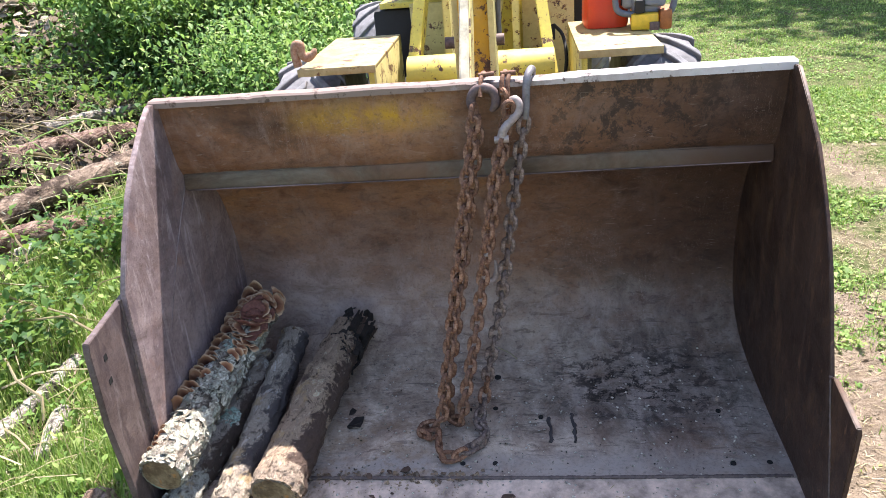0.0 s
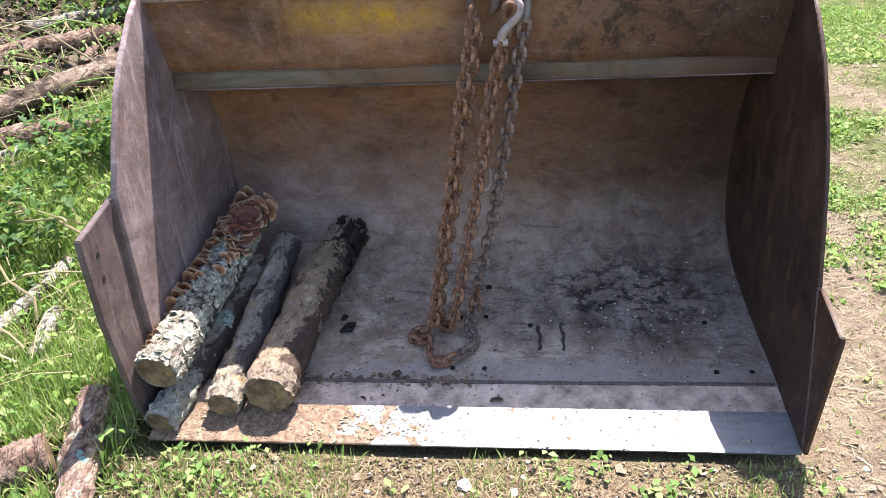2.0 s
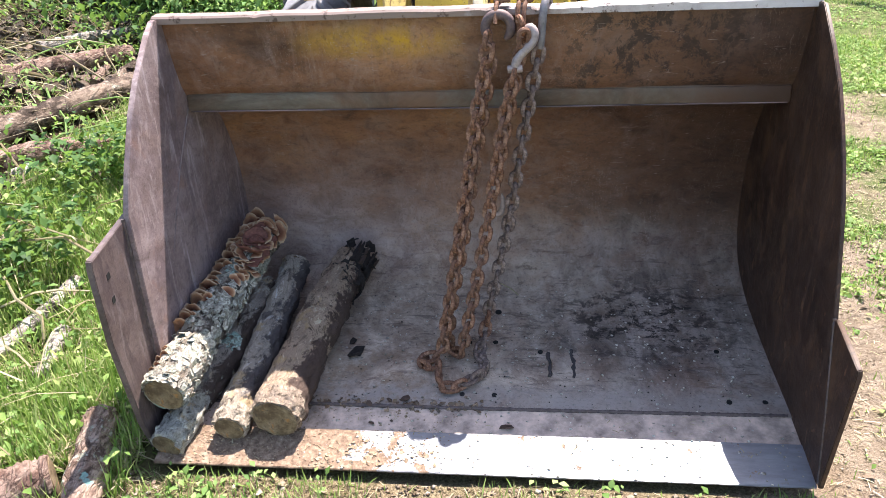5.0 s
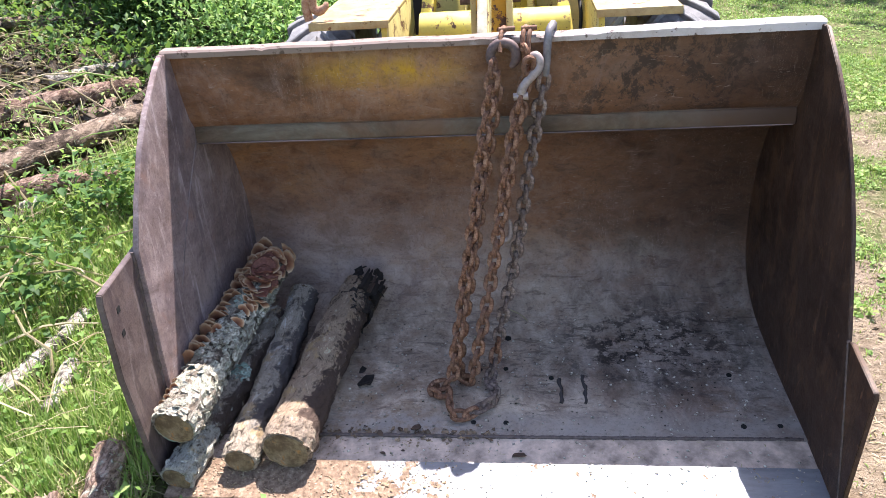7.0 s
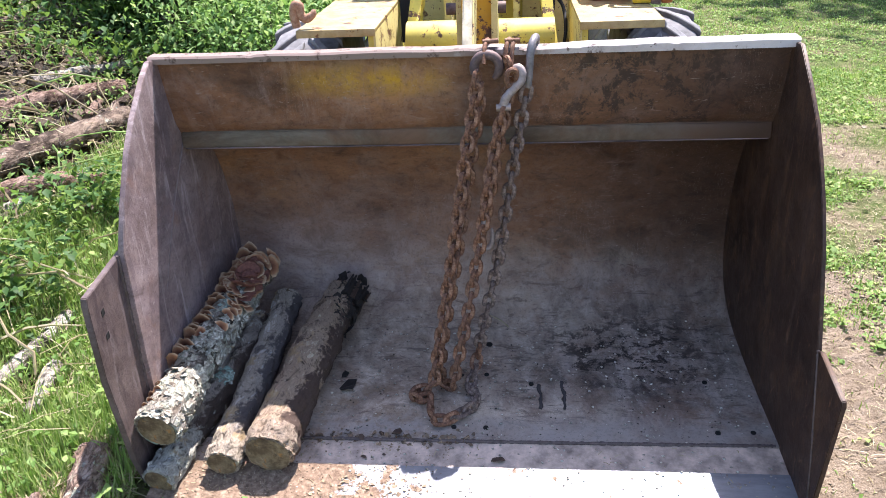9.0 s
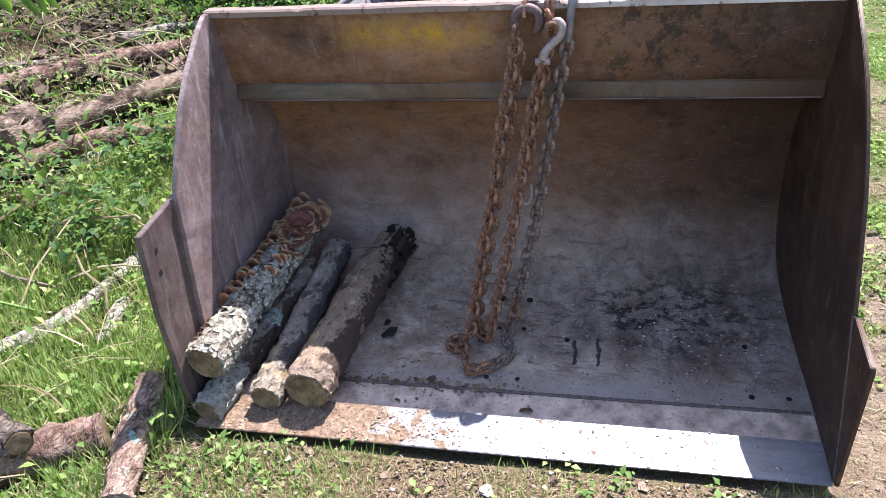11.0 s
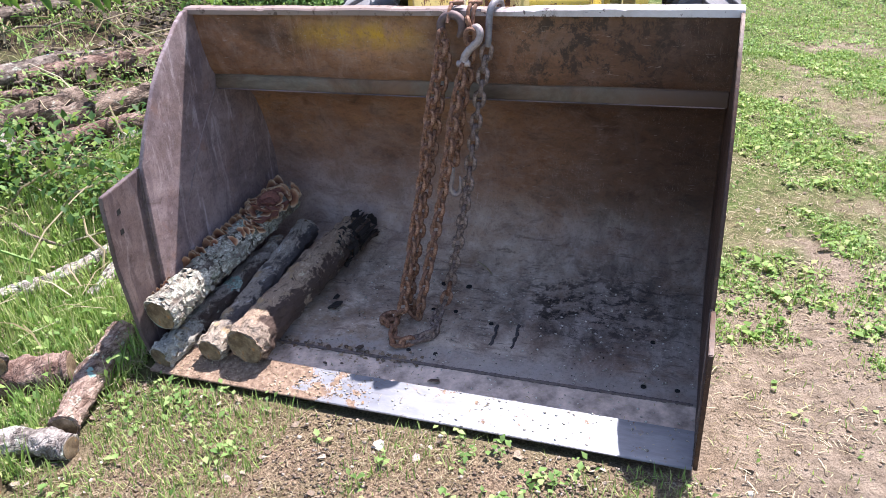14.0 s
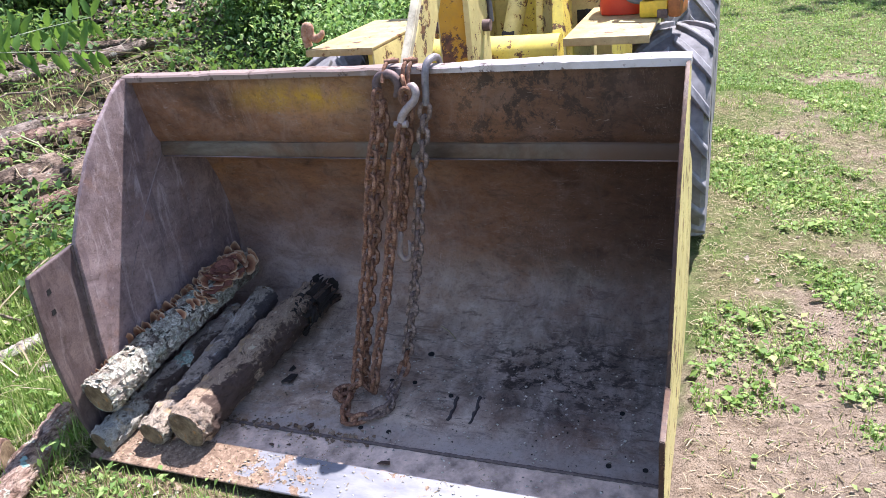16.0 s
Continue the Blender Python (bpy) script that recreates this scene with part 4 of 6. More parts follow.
def chain(label, points, pitch=0.0365, grey=lambda p: 0):
    ob = thing("chain", label, "chain", points[0], "chains over the bucket rim")
    pts = curve(points, 900)
    at, d = [pts[0]], 0.0
    for a, b in zip(pts, pts[1:]):
        d += (b - a).length
        if d >= pitch:
            at.append(b.copy())
            d = 0.0
    for i in range(len(at) - 1):
        t = (at[i + 1] - at[i]).normalized()
        side = t.cross(Vector((0.2, 1, 0.1)))
        if side.length < 0.3:
            side = t.cross(Vector((0, 0, 1)))
        side.normalize()
        up = t.cross(side)
        turn = (0.15 if i % 2 else 0.15 + math.pi / 2) + random.uniform(-0.28, 0.28)
        s = side * math.cos(turn) + up * math.sin(turn)
        m = Matrix((t, s, t.cross(s))).transposed().to_4x4()
        m.translation = (at[i] + at[i + 1]) / 2 - Vector(points[0])
        l = new("link", LINKS[grey(at[i])])
        l.parent = ob
        l.matrix_local = m
    return ob


long_chain = chain("long rusty chain hung over the rim, coiled on the bucket floor", [
    (0.046, 0.322, 1.1), (0.032, 0.312, 0.99), (0.01, 0.29, 0.88), (-0.018, 0.275, 0.7), (-0.046, 0.26, 0.53), (-0.098, 0.215, 0.22), (-0.118, 0.2, 0.1), (-0.15, 0.205, 0.076), (-0.188, 0.195, 0.07), (-0.172, 0.155, 0.068),
    (-0.128, 0.165, 0.078), (-0.12, 0.11, 0.064), (-0.112, 0.07, 0.06), (-0.072, 0.06, 0.058), (-0.02, 0.098, 0.062), (0.032, 0.15, 0.066), (0.012, 0.2, 0.07), (0.004, 0.25, 0.076), (0.022, 0.31, 0.12),
    (0.038, 0.333, 0.2), (0.099, 0.336, 0.495), (0.128, 0.337, 0.68), (0.158, 0.338, 0.864), (0.192, 0.34, 1.06)], grey=lambda p: 1 if p.x > -0.05 and (p.z < 0.1 or p.x > 0.0 and p.y > 0.33) else 0)
short_chain = chain("rusty chain hung over the rim with a hook at its end", [
    (0.122, 0.3, 1.0), (0.109, 0.297, 0.94), (0.093, 0.292, 0.879), (0.064, 0.275, 0.7), (0.036, 0.26, 0.53), (-0.0, 0.232, 0.34), (-0.035, 0.21, 0.18), (-0.055, 0.215, 0.085), (-0.08, 0.235, 0.074), (-0.1, 0.245, 0.09), (-0.083, 0.25, 0.25),
    (-0.04, 0.275, 0.48), (0.004, 0.305, 0.74), (0.045, 0.33, 0.98), (0.06, 0.335, 1.08)])
hook_chain = chain("short length of chain ending in a pale hook", [(0.142, 0.338, 1.08), (0.12, 0.34, 0.95), (0.09, 0.342, 0.8), (0.058, 0.345, 0.63)])
DARK_IRON = plain("dark_rusty_iron", (0.13, 0.09, 0.085), 0.65, 0.3, 0.4, 60, 0.4)
PALE_IRON = plain("pale_scuffed_iron", (0.33, 0.27, 0.25), 0.55, 0.2, 0.35, 50, 0.3)
BLUE_IRON = plain("grey_blue_iron", (0.19, 0.175, 0.18), 0.5, 0.2, 0.35, 50, 0.3)


def arc(c, r, a0, a1, n, tilt=0.0):
    return [Vector((c[0] + r * math.cos(radians(a0 + (a1 - a0) * k / (n - 1))), c[1] + tilt * math.sin(radians(a0 + (a1 - a0) * k / (n - 1))), c[2] + r * math.sin(radians(a0 + (a1 - a0) * k / (n - 1))))) for k in range(n)]


def under(ob, name, bm, mat, label):
    bm.transform(Matrix.Translation(-ob.location))
    return part(name, bm, mat, ob, label)


under(long_chain, "hook", tube(arc((0.074, 0.338, 1.112), 0.037, 215, -60, 20), [0.008] + [0.0145] * 16 + [0.013, 0.01, 0.006], 10), DARK_IRON, "dark rusty grab hook")
under(long_chain, "rim_link", tube(curve([(0.066, 0.318, 1.125), (0.068, 0.34, 1.165), (0.072, 0.372, 1.181), (0.078, 0.405, 1.178), (0.08, 0.42, 1.14)], 14), 0.0065, 8), RUST, "rusty link over the rim")
under(long_chain, "pin", tube([(0.062, 0.362, 1.181), (0.108, 0.366, 1.183)], 0.007, 8), RUST, "rusty pin")
under(long_chain, "rim_hook", tube(curve([(0.192, 0.34, 1.05), (0.196, 0.34, 1.09), (0.199, 0.34, 1.14), (0.204, 0.349, 1.172), (0.213, 0.376, 1.186), (0.219, 0.411, 1.178), (0.22, 0.424, 1.14)], 20), [0.009] + [0.0115] * 14 + [0.011, 0.01, 0.009, 0.008, 0.005], 10), BLUE_IRON, "large grey hook over the rim")
under(short_chain, "rim_link", tube(curve([(0.128, 0.33, 1.125), (0.13, 0.345, 1.165), (0.136, 0.372, 1.182), (0.142, 0.404, 1.178), (0.144, 0.42, 1.14)], 14), 0.0068, 8), RUST, "rusty link over the rim")
under(short_chain, "rim_link", tube(curve([(0.144, 0.33, 1.115), (0.147, 0.345, 1.16), (0.152, 0.365, 1.18)], 10), 0.0068, 8), RUST, "rusty link over the rim")
for at, turn in (((0.137, 0.322, 1.118), 0.4), ((0.146, 0.3, 1.088), 1.9)):
    hang = new("link", LINKS[0])
    hang.parent = short_chain
    hang.matrix_local = Matrix.Translation(Vector(at) - short_chain.location) @ Matrix.Rotation(turn, 4, "Z") @ Matrix.Rotation(radians(80), 4, "Y")
under(short_chain, "pin", tube([(0.126, 0.362, 1.182), (0.17, 0.366, 1.182)], 0.0075, 8), RUST, "rusty pin")
under(short_chain, "slip_hook", tube(curve([(0.122, 0.3, 1.01), (0.129, 0.3, 1.03), (0.149, 0.302, 1.054), (0.17, 0.306, 1.074), (0.176, 0.31, 1.098), (0.164, 0.314, 1.114), (0.148, 0.316, 1.106), (0.142, 0.317, 1.088)], 22), [0.013] * 4 + [0.0125] * 8 + [0.0135] * 4 + [0.012, 0.011, 0.009, 0.008, 0.006, 0.004], 10), PALE_IRON, "pale scuffed slip hook")
under(short_chain, "clevis", tube([(0.101, 0.3, 1.002), (0.143, 0.3, 1.004)], 0.011, 10), PALE_IRON, "pale clevis pin")
under(hook_chain, "slip_hook", tube(curve([(0.056, 0.346, 0.63), (0.05, 0.346, 0.585), (0.044, 0.347, 0.553), (0.056, 0.347, 0.53), (0.076, 0.347, 0.537), (0.084, 0.347, 0.567), (0.08, 0.347, 0.6)], 20), [0.007] + [0.0095] * 14 + [0.009, 0.008, 0.007, 0.005, 0.003], 9), PALE_IRON, "pale scuffed slip hook")


# ---- loader ----
TILT = math.atan(0.05)
loader = thing("wheel_loader", "old yellow wheel loader with chipped paint standing behind its bucket", "wheel loader", (0, 0.05, -0.018))
loader.rotation_euler = (TILT, 0, 0)
for s in (-1, 1):
    def X(a, b):
        return tuple(sorted((s * a, s * b)))
    f = part("fender", merge(box(*X(0.42, 0.755), 1.3, 2.06, 1.036, 1.052, 0.004), box(*X(0.42, 0.755), 1.293, 1.302, 1.022, 1.0535, 0.002)), DUSTY, loader, "chipped dusty yellow flat fender")
    part("fender_wall", box(*X(0.42, 0.43), 1.3, 2.06, 0.55, 1.036, 0.003), PALE, f)
    part("fender_post", box(*X(0.43, 0.455), 1.31, 1.35, 0.6, 1.037, 0.003), YELLOW, f)


def tyre_bm(r, w):
    """A lugged tyre on the x axis."""
    prof = [(-w / 2, r * 0.58), (-w / 2 * 1.05, r * 0.74), (-w / 2 * 1.03, r * 0.88), (-w / 2 * 0.9, r * 0.935), (-w / 4, r * 0.95), (0, r * 0.955), (w / 4, r * 0.95), (w / 2 * 0.9, r * 0.935), (w / 2 * 1.03, r * 0.88), (w / 2 * 1.05, r * 0.74), (w / 2, r * 0.58)]
    bm = bmesh.new()
    n, rows = 60, []
    for k in range(n):
        a = 2 * math.pi * k / n
        rows.append([bm.verts.new((x, q * math.cos(a), q * math.sin(a))) for x, q in prof])
    for k in range(n):
        p, q = rows[k], rows[(k + 1) % n]
        for i in range(len(prof) - 1):
            bm.faces.new((p[i], p[i + 1], q[i + 1], q[i]))
    bmesh.ops.recalc_face_normals(bm, faces=bm.faces[:])
    return smooth(bm, 35)


def lug_mesh(r, w, side):
    """One slanted tread bar, at the angle 0."""
    bm = bmesh.new()
    ring = []
    for i in range(5):
        u = i / 4
        x, a, hw = side * w * (0.02 + 0.5 * u), 0.42 * u, 0.066 - 0.006 * u
        lo, hi = r * (0.925 if u < 0.9 else 0.8), r * (1.0 - 0.035 * u * u)
        ring.append([bm.verts.new((x, q * math.cos(a + d), q * math.sin(a + d))) for q, d in ((lo, -hw * 1.2), (hi, -hw * 0.8), (hi, hw * 0.8), (lo, hw * 1.2))])
    for p, q in zip(ring, ring[1:]):
        for i in range(3):
            bm.faces.new((p[i], p[i + 1], q[i + 1], q[i]))
    bm.faces.new(ring[0]), bm.faces.new(ring[-1])
    bmesh.ops.recalc_face_normals(bm, faces=bm.faces[:])
    bmesh.ops.bevel(bm, geom=bm.edges[:], offset=0.004, segments=1, affect="EDGES")
    me = bpy.data.meshes.new("lug")
    bm.to_mesh(me)
    bm.free()
    me.materials.append(RUBBER)
    return me


def rim_disc(r, w):
    return merge(tube([(-w * 0.3, 0, 0), (w * 0.3, 0, 0)], r * 0.585, 32), tube([(-w * 0.42, 0, 0), (w * 0.42, 0, 0)], r * 0.2, 16))


for s in (-1, 1):
    for y, r in ((1.86, 0.505), (3.75, 0.52)):
        w = part("wheel", tyre_bm(r, 0.33), GROOVE, loader, "dusty grey lugged rubber tyre")
        w.location = (s * (0.812 if y < 3 else 0.8), y, r - 0.012)
        part("rim", rim_disc(r, 0.33), YELLOW, w)
        for side in (-1, 1):
            data = lug_mesh(r, 0.33, side)
            for k in range(18):
                g = new("lug", data)
                g.parent = w
                g.rotation_euler = (2 * math.pi * (k + (0.5 if side > 0 else 0)) / 18, 0, 0)
    part("axle", tube([(s * 0.2, 1.86, 0.49), (s * 0.6, 1.86, 0.49)], 0.09, 14), BLACK, loader)
part("torque_tube", tube([(-0.335, 1.66, 0.921), (0.335, 1.66, 0.921)], 0.088, 28), YELLOW, loader, "yellow cross tube with rust spots")


def slab(a, b, deep, x0, x1, bevel=0.004):
    """A flat plate in the y-z plane from a to b, deep wide, between x0 and x1."""
    (ay, az), (by, bz) = a, b
    d = Vector((by - ay, bz - az)).normalized()
    n = Vector((d.y, -d.x)) * deep
    return prism([(ay, az), (by, bz), (by + n.x, bz + n.y), (ay + n.x, az + n.y)], "x", x0, x1, bevel)


for s in (-1, 1):
    bm = slab((1.52, 0.72), (2.02, 1.45), 0.17, -0.027, 0.027)
    top = slab((2.02, 1.45), (2.3, 1.85), 0.17, -0.027, 0.027)
    o = part("lift_arm", merge(bm, top), YELLOW, loader, "yellow lift arm plate")
    o.location = (s * 0.345, 0, 0)
    o.rotation_euler = (0, -s * radians(7), 0)
    o.location.x += s * 0.09
part("dump_link", slab((0.56, 1.0), (1.25, 1.78), 0.17, -0.018, 0.014), plain("grey_primer_steel", (0.46, 0.42, 0.3), 0.6, 0.0, 0.6, 14, 0.2), loader, "grey-edged dump link plate")
part("link_face", slab((0.575, 0.98), (1.26, 1.755), 0.15, 0.0142, 0.02, 0.001), PALE, loader)
boom = part("boom_channel", box(-0.05, 0.066, 1.17, 1.19, 0.72, 1.8, 0.003), ORANGE, loader, "ochre boom channel with rust spots")
part("boom_side", box(0.066, 0.09, 1.14, 1.4, 0.72, 1.8, 0.004), PALE, boom)
part("boom_side", box(-0.075, -0.05, 1.22, 1.42, 0.72, 1.8, 0.004), PALE, boom)
part("boom_back", box(-0.05, 0.066, 1.36, 1.39, 0.72, 1.8, 0.002), YELLOW, boom)
for x in (-0.1, 0.1):
    p = tube([(x - 0.02, 1.31, 1.119), (x + 0.022, 1.31, 1.119)], [0.024, 0.024], 12)
    part("pivot_pin", p, DARK_IRON, boom, "dark rusty pivot pin")
part("hydraulic_hose", tube(curve([(0.105, 1.34, 1.6), (0.115, 1.33, 1.5), (0.112, 1.35, 1.36), (0.1, 1.38, 1.24), (0.1, 1.4, 1.12)], 20), 0.011, 10), plain("grey_hose_rubber", (0.13, 0.13, 0.135), 0.6), loader, "grey hydraulic hose")
ram = part("lift_ram", tube([(0.02, 1.95, 0.92), (0.125, 2.25, 1.55)], 0.047, 20), PALE, loader, "pale yellow hydraulic ram")
part("ram_rod", tube([(0.125, 2.25, 1.55), (0.16, 2.35, 1.78)], 0.02, 14), plain("steel_rod", (0.5, 0.5, 0.5), 0.3, 0.8), ram)
part("ram_clevis", tube([(-0.01, 1.95, 0.93), (0.05, 1.95, 0.93)], 0.055, 16), BLACK, ram)
part("mast_plate", prism([(1.95, 0.6), (2.3, 0.6), (2.4, 1.8), (2.05, 1.8)], "x", 0.15, 0.185, 0.004), PALE, loader)
part("mast_plate", prism([(1.95, 0.6), (2.3, 0.6), (2.4, 1.8), (2.05, 1.8)], "x", -0.19, -0.155, 0.004), PALE, loader)
part("front_panel", merge(box(0.2, 0.47, 2.3, 2.32, 1.174, 1.8, 0.003), box(0.2, 0.47, 2.295, 2.32, 0.55, 1.16, 0.003)), PALE, loader, "pale yellow bolted front panel")
part("front_panel", merge(box(-0.31, -0.06, 2.34, 2.36, 1.174, 1.8, 0.003), box(-0.4, -0.06, 2.335, 2.36, 0.55, 1.16, 0.003)), PALE, loader)
part("panel_hole", box(0.295, 0.37, 2.288, 2.294, 0.93, 1.01, 0.002), BLACK, loader, "dark rectangular panel opening")
part("cable", tube(curve([(0.36, 2.2, 1.02), (0.4, 2.1, 0.98), (0.41, 2.0, 0.88), (0.39, 1.95, 0.75)], 16), 0.009, 8), BLACK, loader)
part("main_frame", box(-0.35, 0.4, 2.37, 4.4, 0.45, 1.25, 0.02), YELLOW, loader)
part("roll_post", box(0.475, 0.54, 2.35, 2.42, 0.9, 2.1, 0.006), BLACK, loader, "black upright post")
part("seat_back", box(-0.45, -0.24, 2.45, 2.62, 1.17, 2.1, 0.02), BLACK, loader, "black upright panel")
part("step_plate", box(-0.57, -0.25, 2.38, 2.7, 1.138, 1.168, 0.004), YELLOW, loader)
part("floor_box", box(-0.62, -0.36, 2.42, 3.0, 0.75, 1.13, 0.03), BLACK, loader)
part("tow_hook", tube(curve([(-0.76, 1.34, 1.06), (-0.765, 1.335, 1.11), (-0.755, 1.33, 1.15), (-0.735, 1.33, 1.15), (-0.735, 1.332, 1.115), (-0.715, 1.335, 1.095), (-0.685, 1.34, 1.11), (-0.68, 1.345, 1.13)], 24), [0.019] * 18 + [0.018, 0.016, 0.015, 0.013, 0.01, 0.007], 10), rust_material("red_rust", (0.24, 0.1, 0.055), (0.46, 0.27, 0.17), (0.62, 0.47, 0.34)), loader, "rusty red tow hook on the fender")


def fuel_can():
    can = thing("fuel_can", "red plastic fuel can with a yellow spout on the fender", "fuel can", (0.585, 1.9, 1.1305))
    can.rotation_euler = (TILT, 0, 0)
    red = Mat("red_can_plastic", 0.4)
    n = red.noise(9, 6)
    red.bump(n, 0.1, 0.003)
    red = red.end(red.mix(red.ramp(n, (0.5, 0.0), (0.7, 0.5)), red.ramp(n, (0.3, (0.5, 0.03, 0.012)), (0.7, (0.66, 0.06, 0.02))), (0.2, 0.03, 0.02)))
    bm = bmesh.new()
    rows = []
    for z, sx, sy, oy in ((0, 0.98, 1, 0), (0.015, 1.02, 1.02, 0), (0.19, 1.0, 1.0, 0), (0.235, 0.9, 0.92, 0.0), (0.285, 0.55, 0.8, 0.005), (0.31, 0.38, 0.7, 0.005), (0.315, 0.3, 0.6, 0.005)):
        ring = []
        for k in range(24):
            a = 2 * math.pi * k / 24
            c, s2 = math.cos(a), math.sin(a)
            q = (abs(c) ** 5 + abs(s2) ** 5) ** -0.2
            ring.append(bm.verts.new((0.1 * sx * c * q, 0.125 * sy * s2 * q + oy, z)))
        rows.append(ring)
    for p, q in zip(rows, rows[1:]):
        for k in range(24):
            bm.faces.new((p[k], p[(k + 1) % 24], q[(k + 1) % 24], q[k]))
    bm.faces.new(rows[0][::-1]), bm.faces.new(rows[-1])
    bmesh.ops.recalc_face_normals(bm, faces=bm.faces[:])
    part("body", smooth(bm, 40), red, can)
    part("handle", tube(curve([(0, 0.06, 0.3), (0, 0.05, 0.37), (-0.01, 0.0, 0.385), (-0.02, -0.04, 0.34), (-0.02, -0.05, 0.29)], 16), 0.017, 10), red, can)
    blk = plain("black_plastic", (0.02, 0.02, 0.022), 0.5)
    part("cap", tube([(0.0, -0.085, 0.225), (0.0, -0.1, 0.275)], [0.036, 0.03], 16), blk, can, "black screw collar")
    part("spout", tube([(0, -0.1, 0.272), (0.002, -0.104, 0.315)], [0.026, 0.023], 14), plain("yellow_plastic", (0.75, 0.5, 0.03), 0.45), can, "yellow spout collar")
    part("spout_tip", tube([(0.002, -0.104, 0.315), (0.003, -0.108, 0.345)], [0.018, 0.015], 12), plain("grey_plastic", (0.5, 0.5, 0.5), 0.5), can, "grey spout cap")
    part("vent", tube(curve([(0.03, 0.02, 0.31), (0.045, 0.02, 0.37), (0.03, 0.02, 0.41), (0.0, 0.02, 0.41)], 12), 0.013, 8), blk, can, "black vent tube")


def chainsaw():
    saw = thing("chainsaw", "grey and yellow chainsaw lying on the fender", "chainsaw", (0.74, 1.7, 1.1205))
    saw.rotation_euler = (TILT, 0, -0.12)
    grip = plain("blue_grey_rubber_grip", (0.11, 0.13, 0.17), 0.5, 0, 0.2, 40)
    shell = plain("blue_grey_plastic", (0.17, 0.2, 0.26), 0.45, 0, 0.2, 30)
    yel = plain("yellow_saw_plastic", (0.68, 0.45, 0.03), 0.45, 0, 0.2, 30)
    loop = curve([(-0.02, 0.0, 0.06), (-0.105, 0.0, 0.075), (-0.128, 0.0, 0.12), (-0.115, 0.0, 0.21), (-0.075, 0.0, 0.255), (0.02, 0.0, 0.262), (0.1, 0.0, 0.245), (0.125, 0.0, 0.2), (0.122, 0.0, 0.1), (0.1, 0.0, 0.055)], 48)
    part("front_handle", tube(loop, 0.0145, 10), grip, saw, "blue-grey wrap handle")
    body = smooth(box(-0.06, 0.072, -0.01, 0.2, 0.05, 0.205, 0.05, seg=5))
    part("body", body, shell, saw)
    part("hand_guard", box(-0.02, 0.075, -0.03, 0.0, 0.1, 0.245, 0.018, Matrix.Rotation(0.1, 4, "Y"), 3), shell, saw, "blue-grey hand guard")
    part("cylinder_cover", box(-0.1, -0.045, 0.01, 0.14, 0.085, 0.2, 0.026, seg=4), plain("mid_grey_plastic", (0.24, 0.25, 0.27), 0.5), saw)
    part("base", box(-0.06, 0.06, -0.045, 0.18, 0.0, 0.07, 0.012), yel, saw, "yellow saw base")
    part("switch", box(0.0, 0.015, -0.04, -0.03, 0.15, 0.24, 0.004), yel, saw, "yellow lever")
    part("side_cover", box(0.062, 0.115, -0.06, 0.12, 0.0, 0.085, 0.015), plain("orange_brown_cover", (0.3, 0.1, 0.025), 0.55, 0, 0.5, 30, 0.4), saw, "oily orange-brown side cover")
    part("muffler", box(-0.045, 0.0, -0.05, 0.02, 0.072, 0.13, 0.01), BLACK, saw, "dark muffler")
    part("air_vent", box(-0.102, -0.1, 0.03, 0.12, 0.1, 0.18, 0.004), BLACK, saw)
    part("top_cover", box(-0.05, 0.03, 0.02, 0.19, 0.195, 0.228, 0.014, Matrix.Rotation(-0.12, 4, "Y"), 3), plain("dark_blue_grey_plastic", (0.1, 0.115, 0.14), 0.45, 0, 0.3, 30), saw)
    part("spike", box(0.02, 0.062, -0.065, -0.045, 0.0, 0.035, 0.003), DARK_IRON, saw)


fuel_can()
chainsaw()


# ---- logs on the ground ----
log("ground_log", "brown and grey peeling log lying on the grass beside the bucket", [(-1.165, -0.1, 0.05), (-1.075, -0.37, 0.05), (-0.985, -0.6, 0.046)], [0.054, 0.046], bark_material("peeling_brown_bark", (0.19, 0.125, 0.095), (0.37, 0.275, 0.22), 0.25), 11, GROUND_LOGS, rough=0.14)
log("ground_log", "red-brown thick log lying on the grass", [(-1.175, -0.355, 0.062), (-1.35, -0.47, 0.065), (-1.9, -0.85, 0.07)], [0.064, 0.075], BARK_RED, 13, GROUND_LOGS, rough=0.1)
log("ground_log", "knotty grey branch leaning over another log", [(-1.32, -0.52, 0.16), (-1.45, -0.46, 0.16), (-1.72, -0.28, 0.13), (-2.0, -0.1, 0.13)], [0.04, 0.038], BARK_GREY, 14, GROUND_LOGS, rough=0.2)
log("ground_log", "white and black birch log lying on the grass", [(-0.9, -0.665, 0.04), (-1.06, -0.69, 0.045), (-1.4, -0.85, 0.05)], [0.04, 0.052], BARK_BIRCH, 15, GROUND_LOGS, rough=0.12)
log("ground_log", "grey split log lying at the edge of the grass", [(-1.0, -0.87, 0.05), (-1.25, -0.98, 0.05)], [0.055, 0.055], BARK_TAN, 16, GROUND_LOGS)
log("birch_branch", "thin white birch branch lying in the grass", [(-1.66, 0.66, 0.075), (-1.68, 0.37, 0.07), (-1.72, 0.1, 0.085), (-1.86, -0.15, 0.11)], [0.03, 0.033], BARK_BIRCH, 17, GROUND_LOGS, 14, 0.12)
log("birch_branch", "short white birch branch lying in the grass", [(-1.5, 0.1, 0.04), (-1.56, 0.36, 0.05)], [0.022, 0.026], BARK_BIRCH, 18, GROUND_LOGS, 14, 0.12)
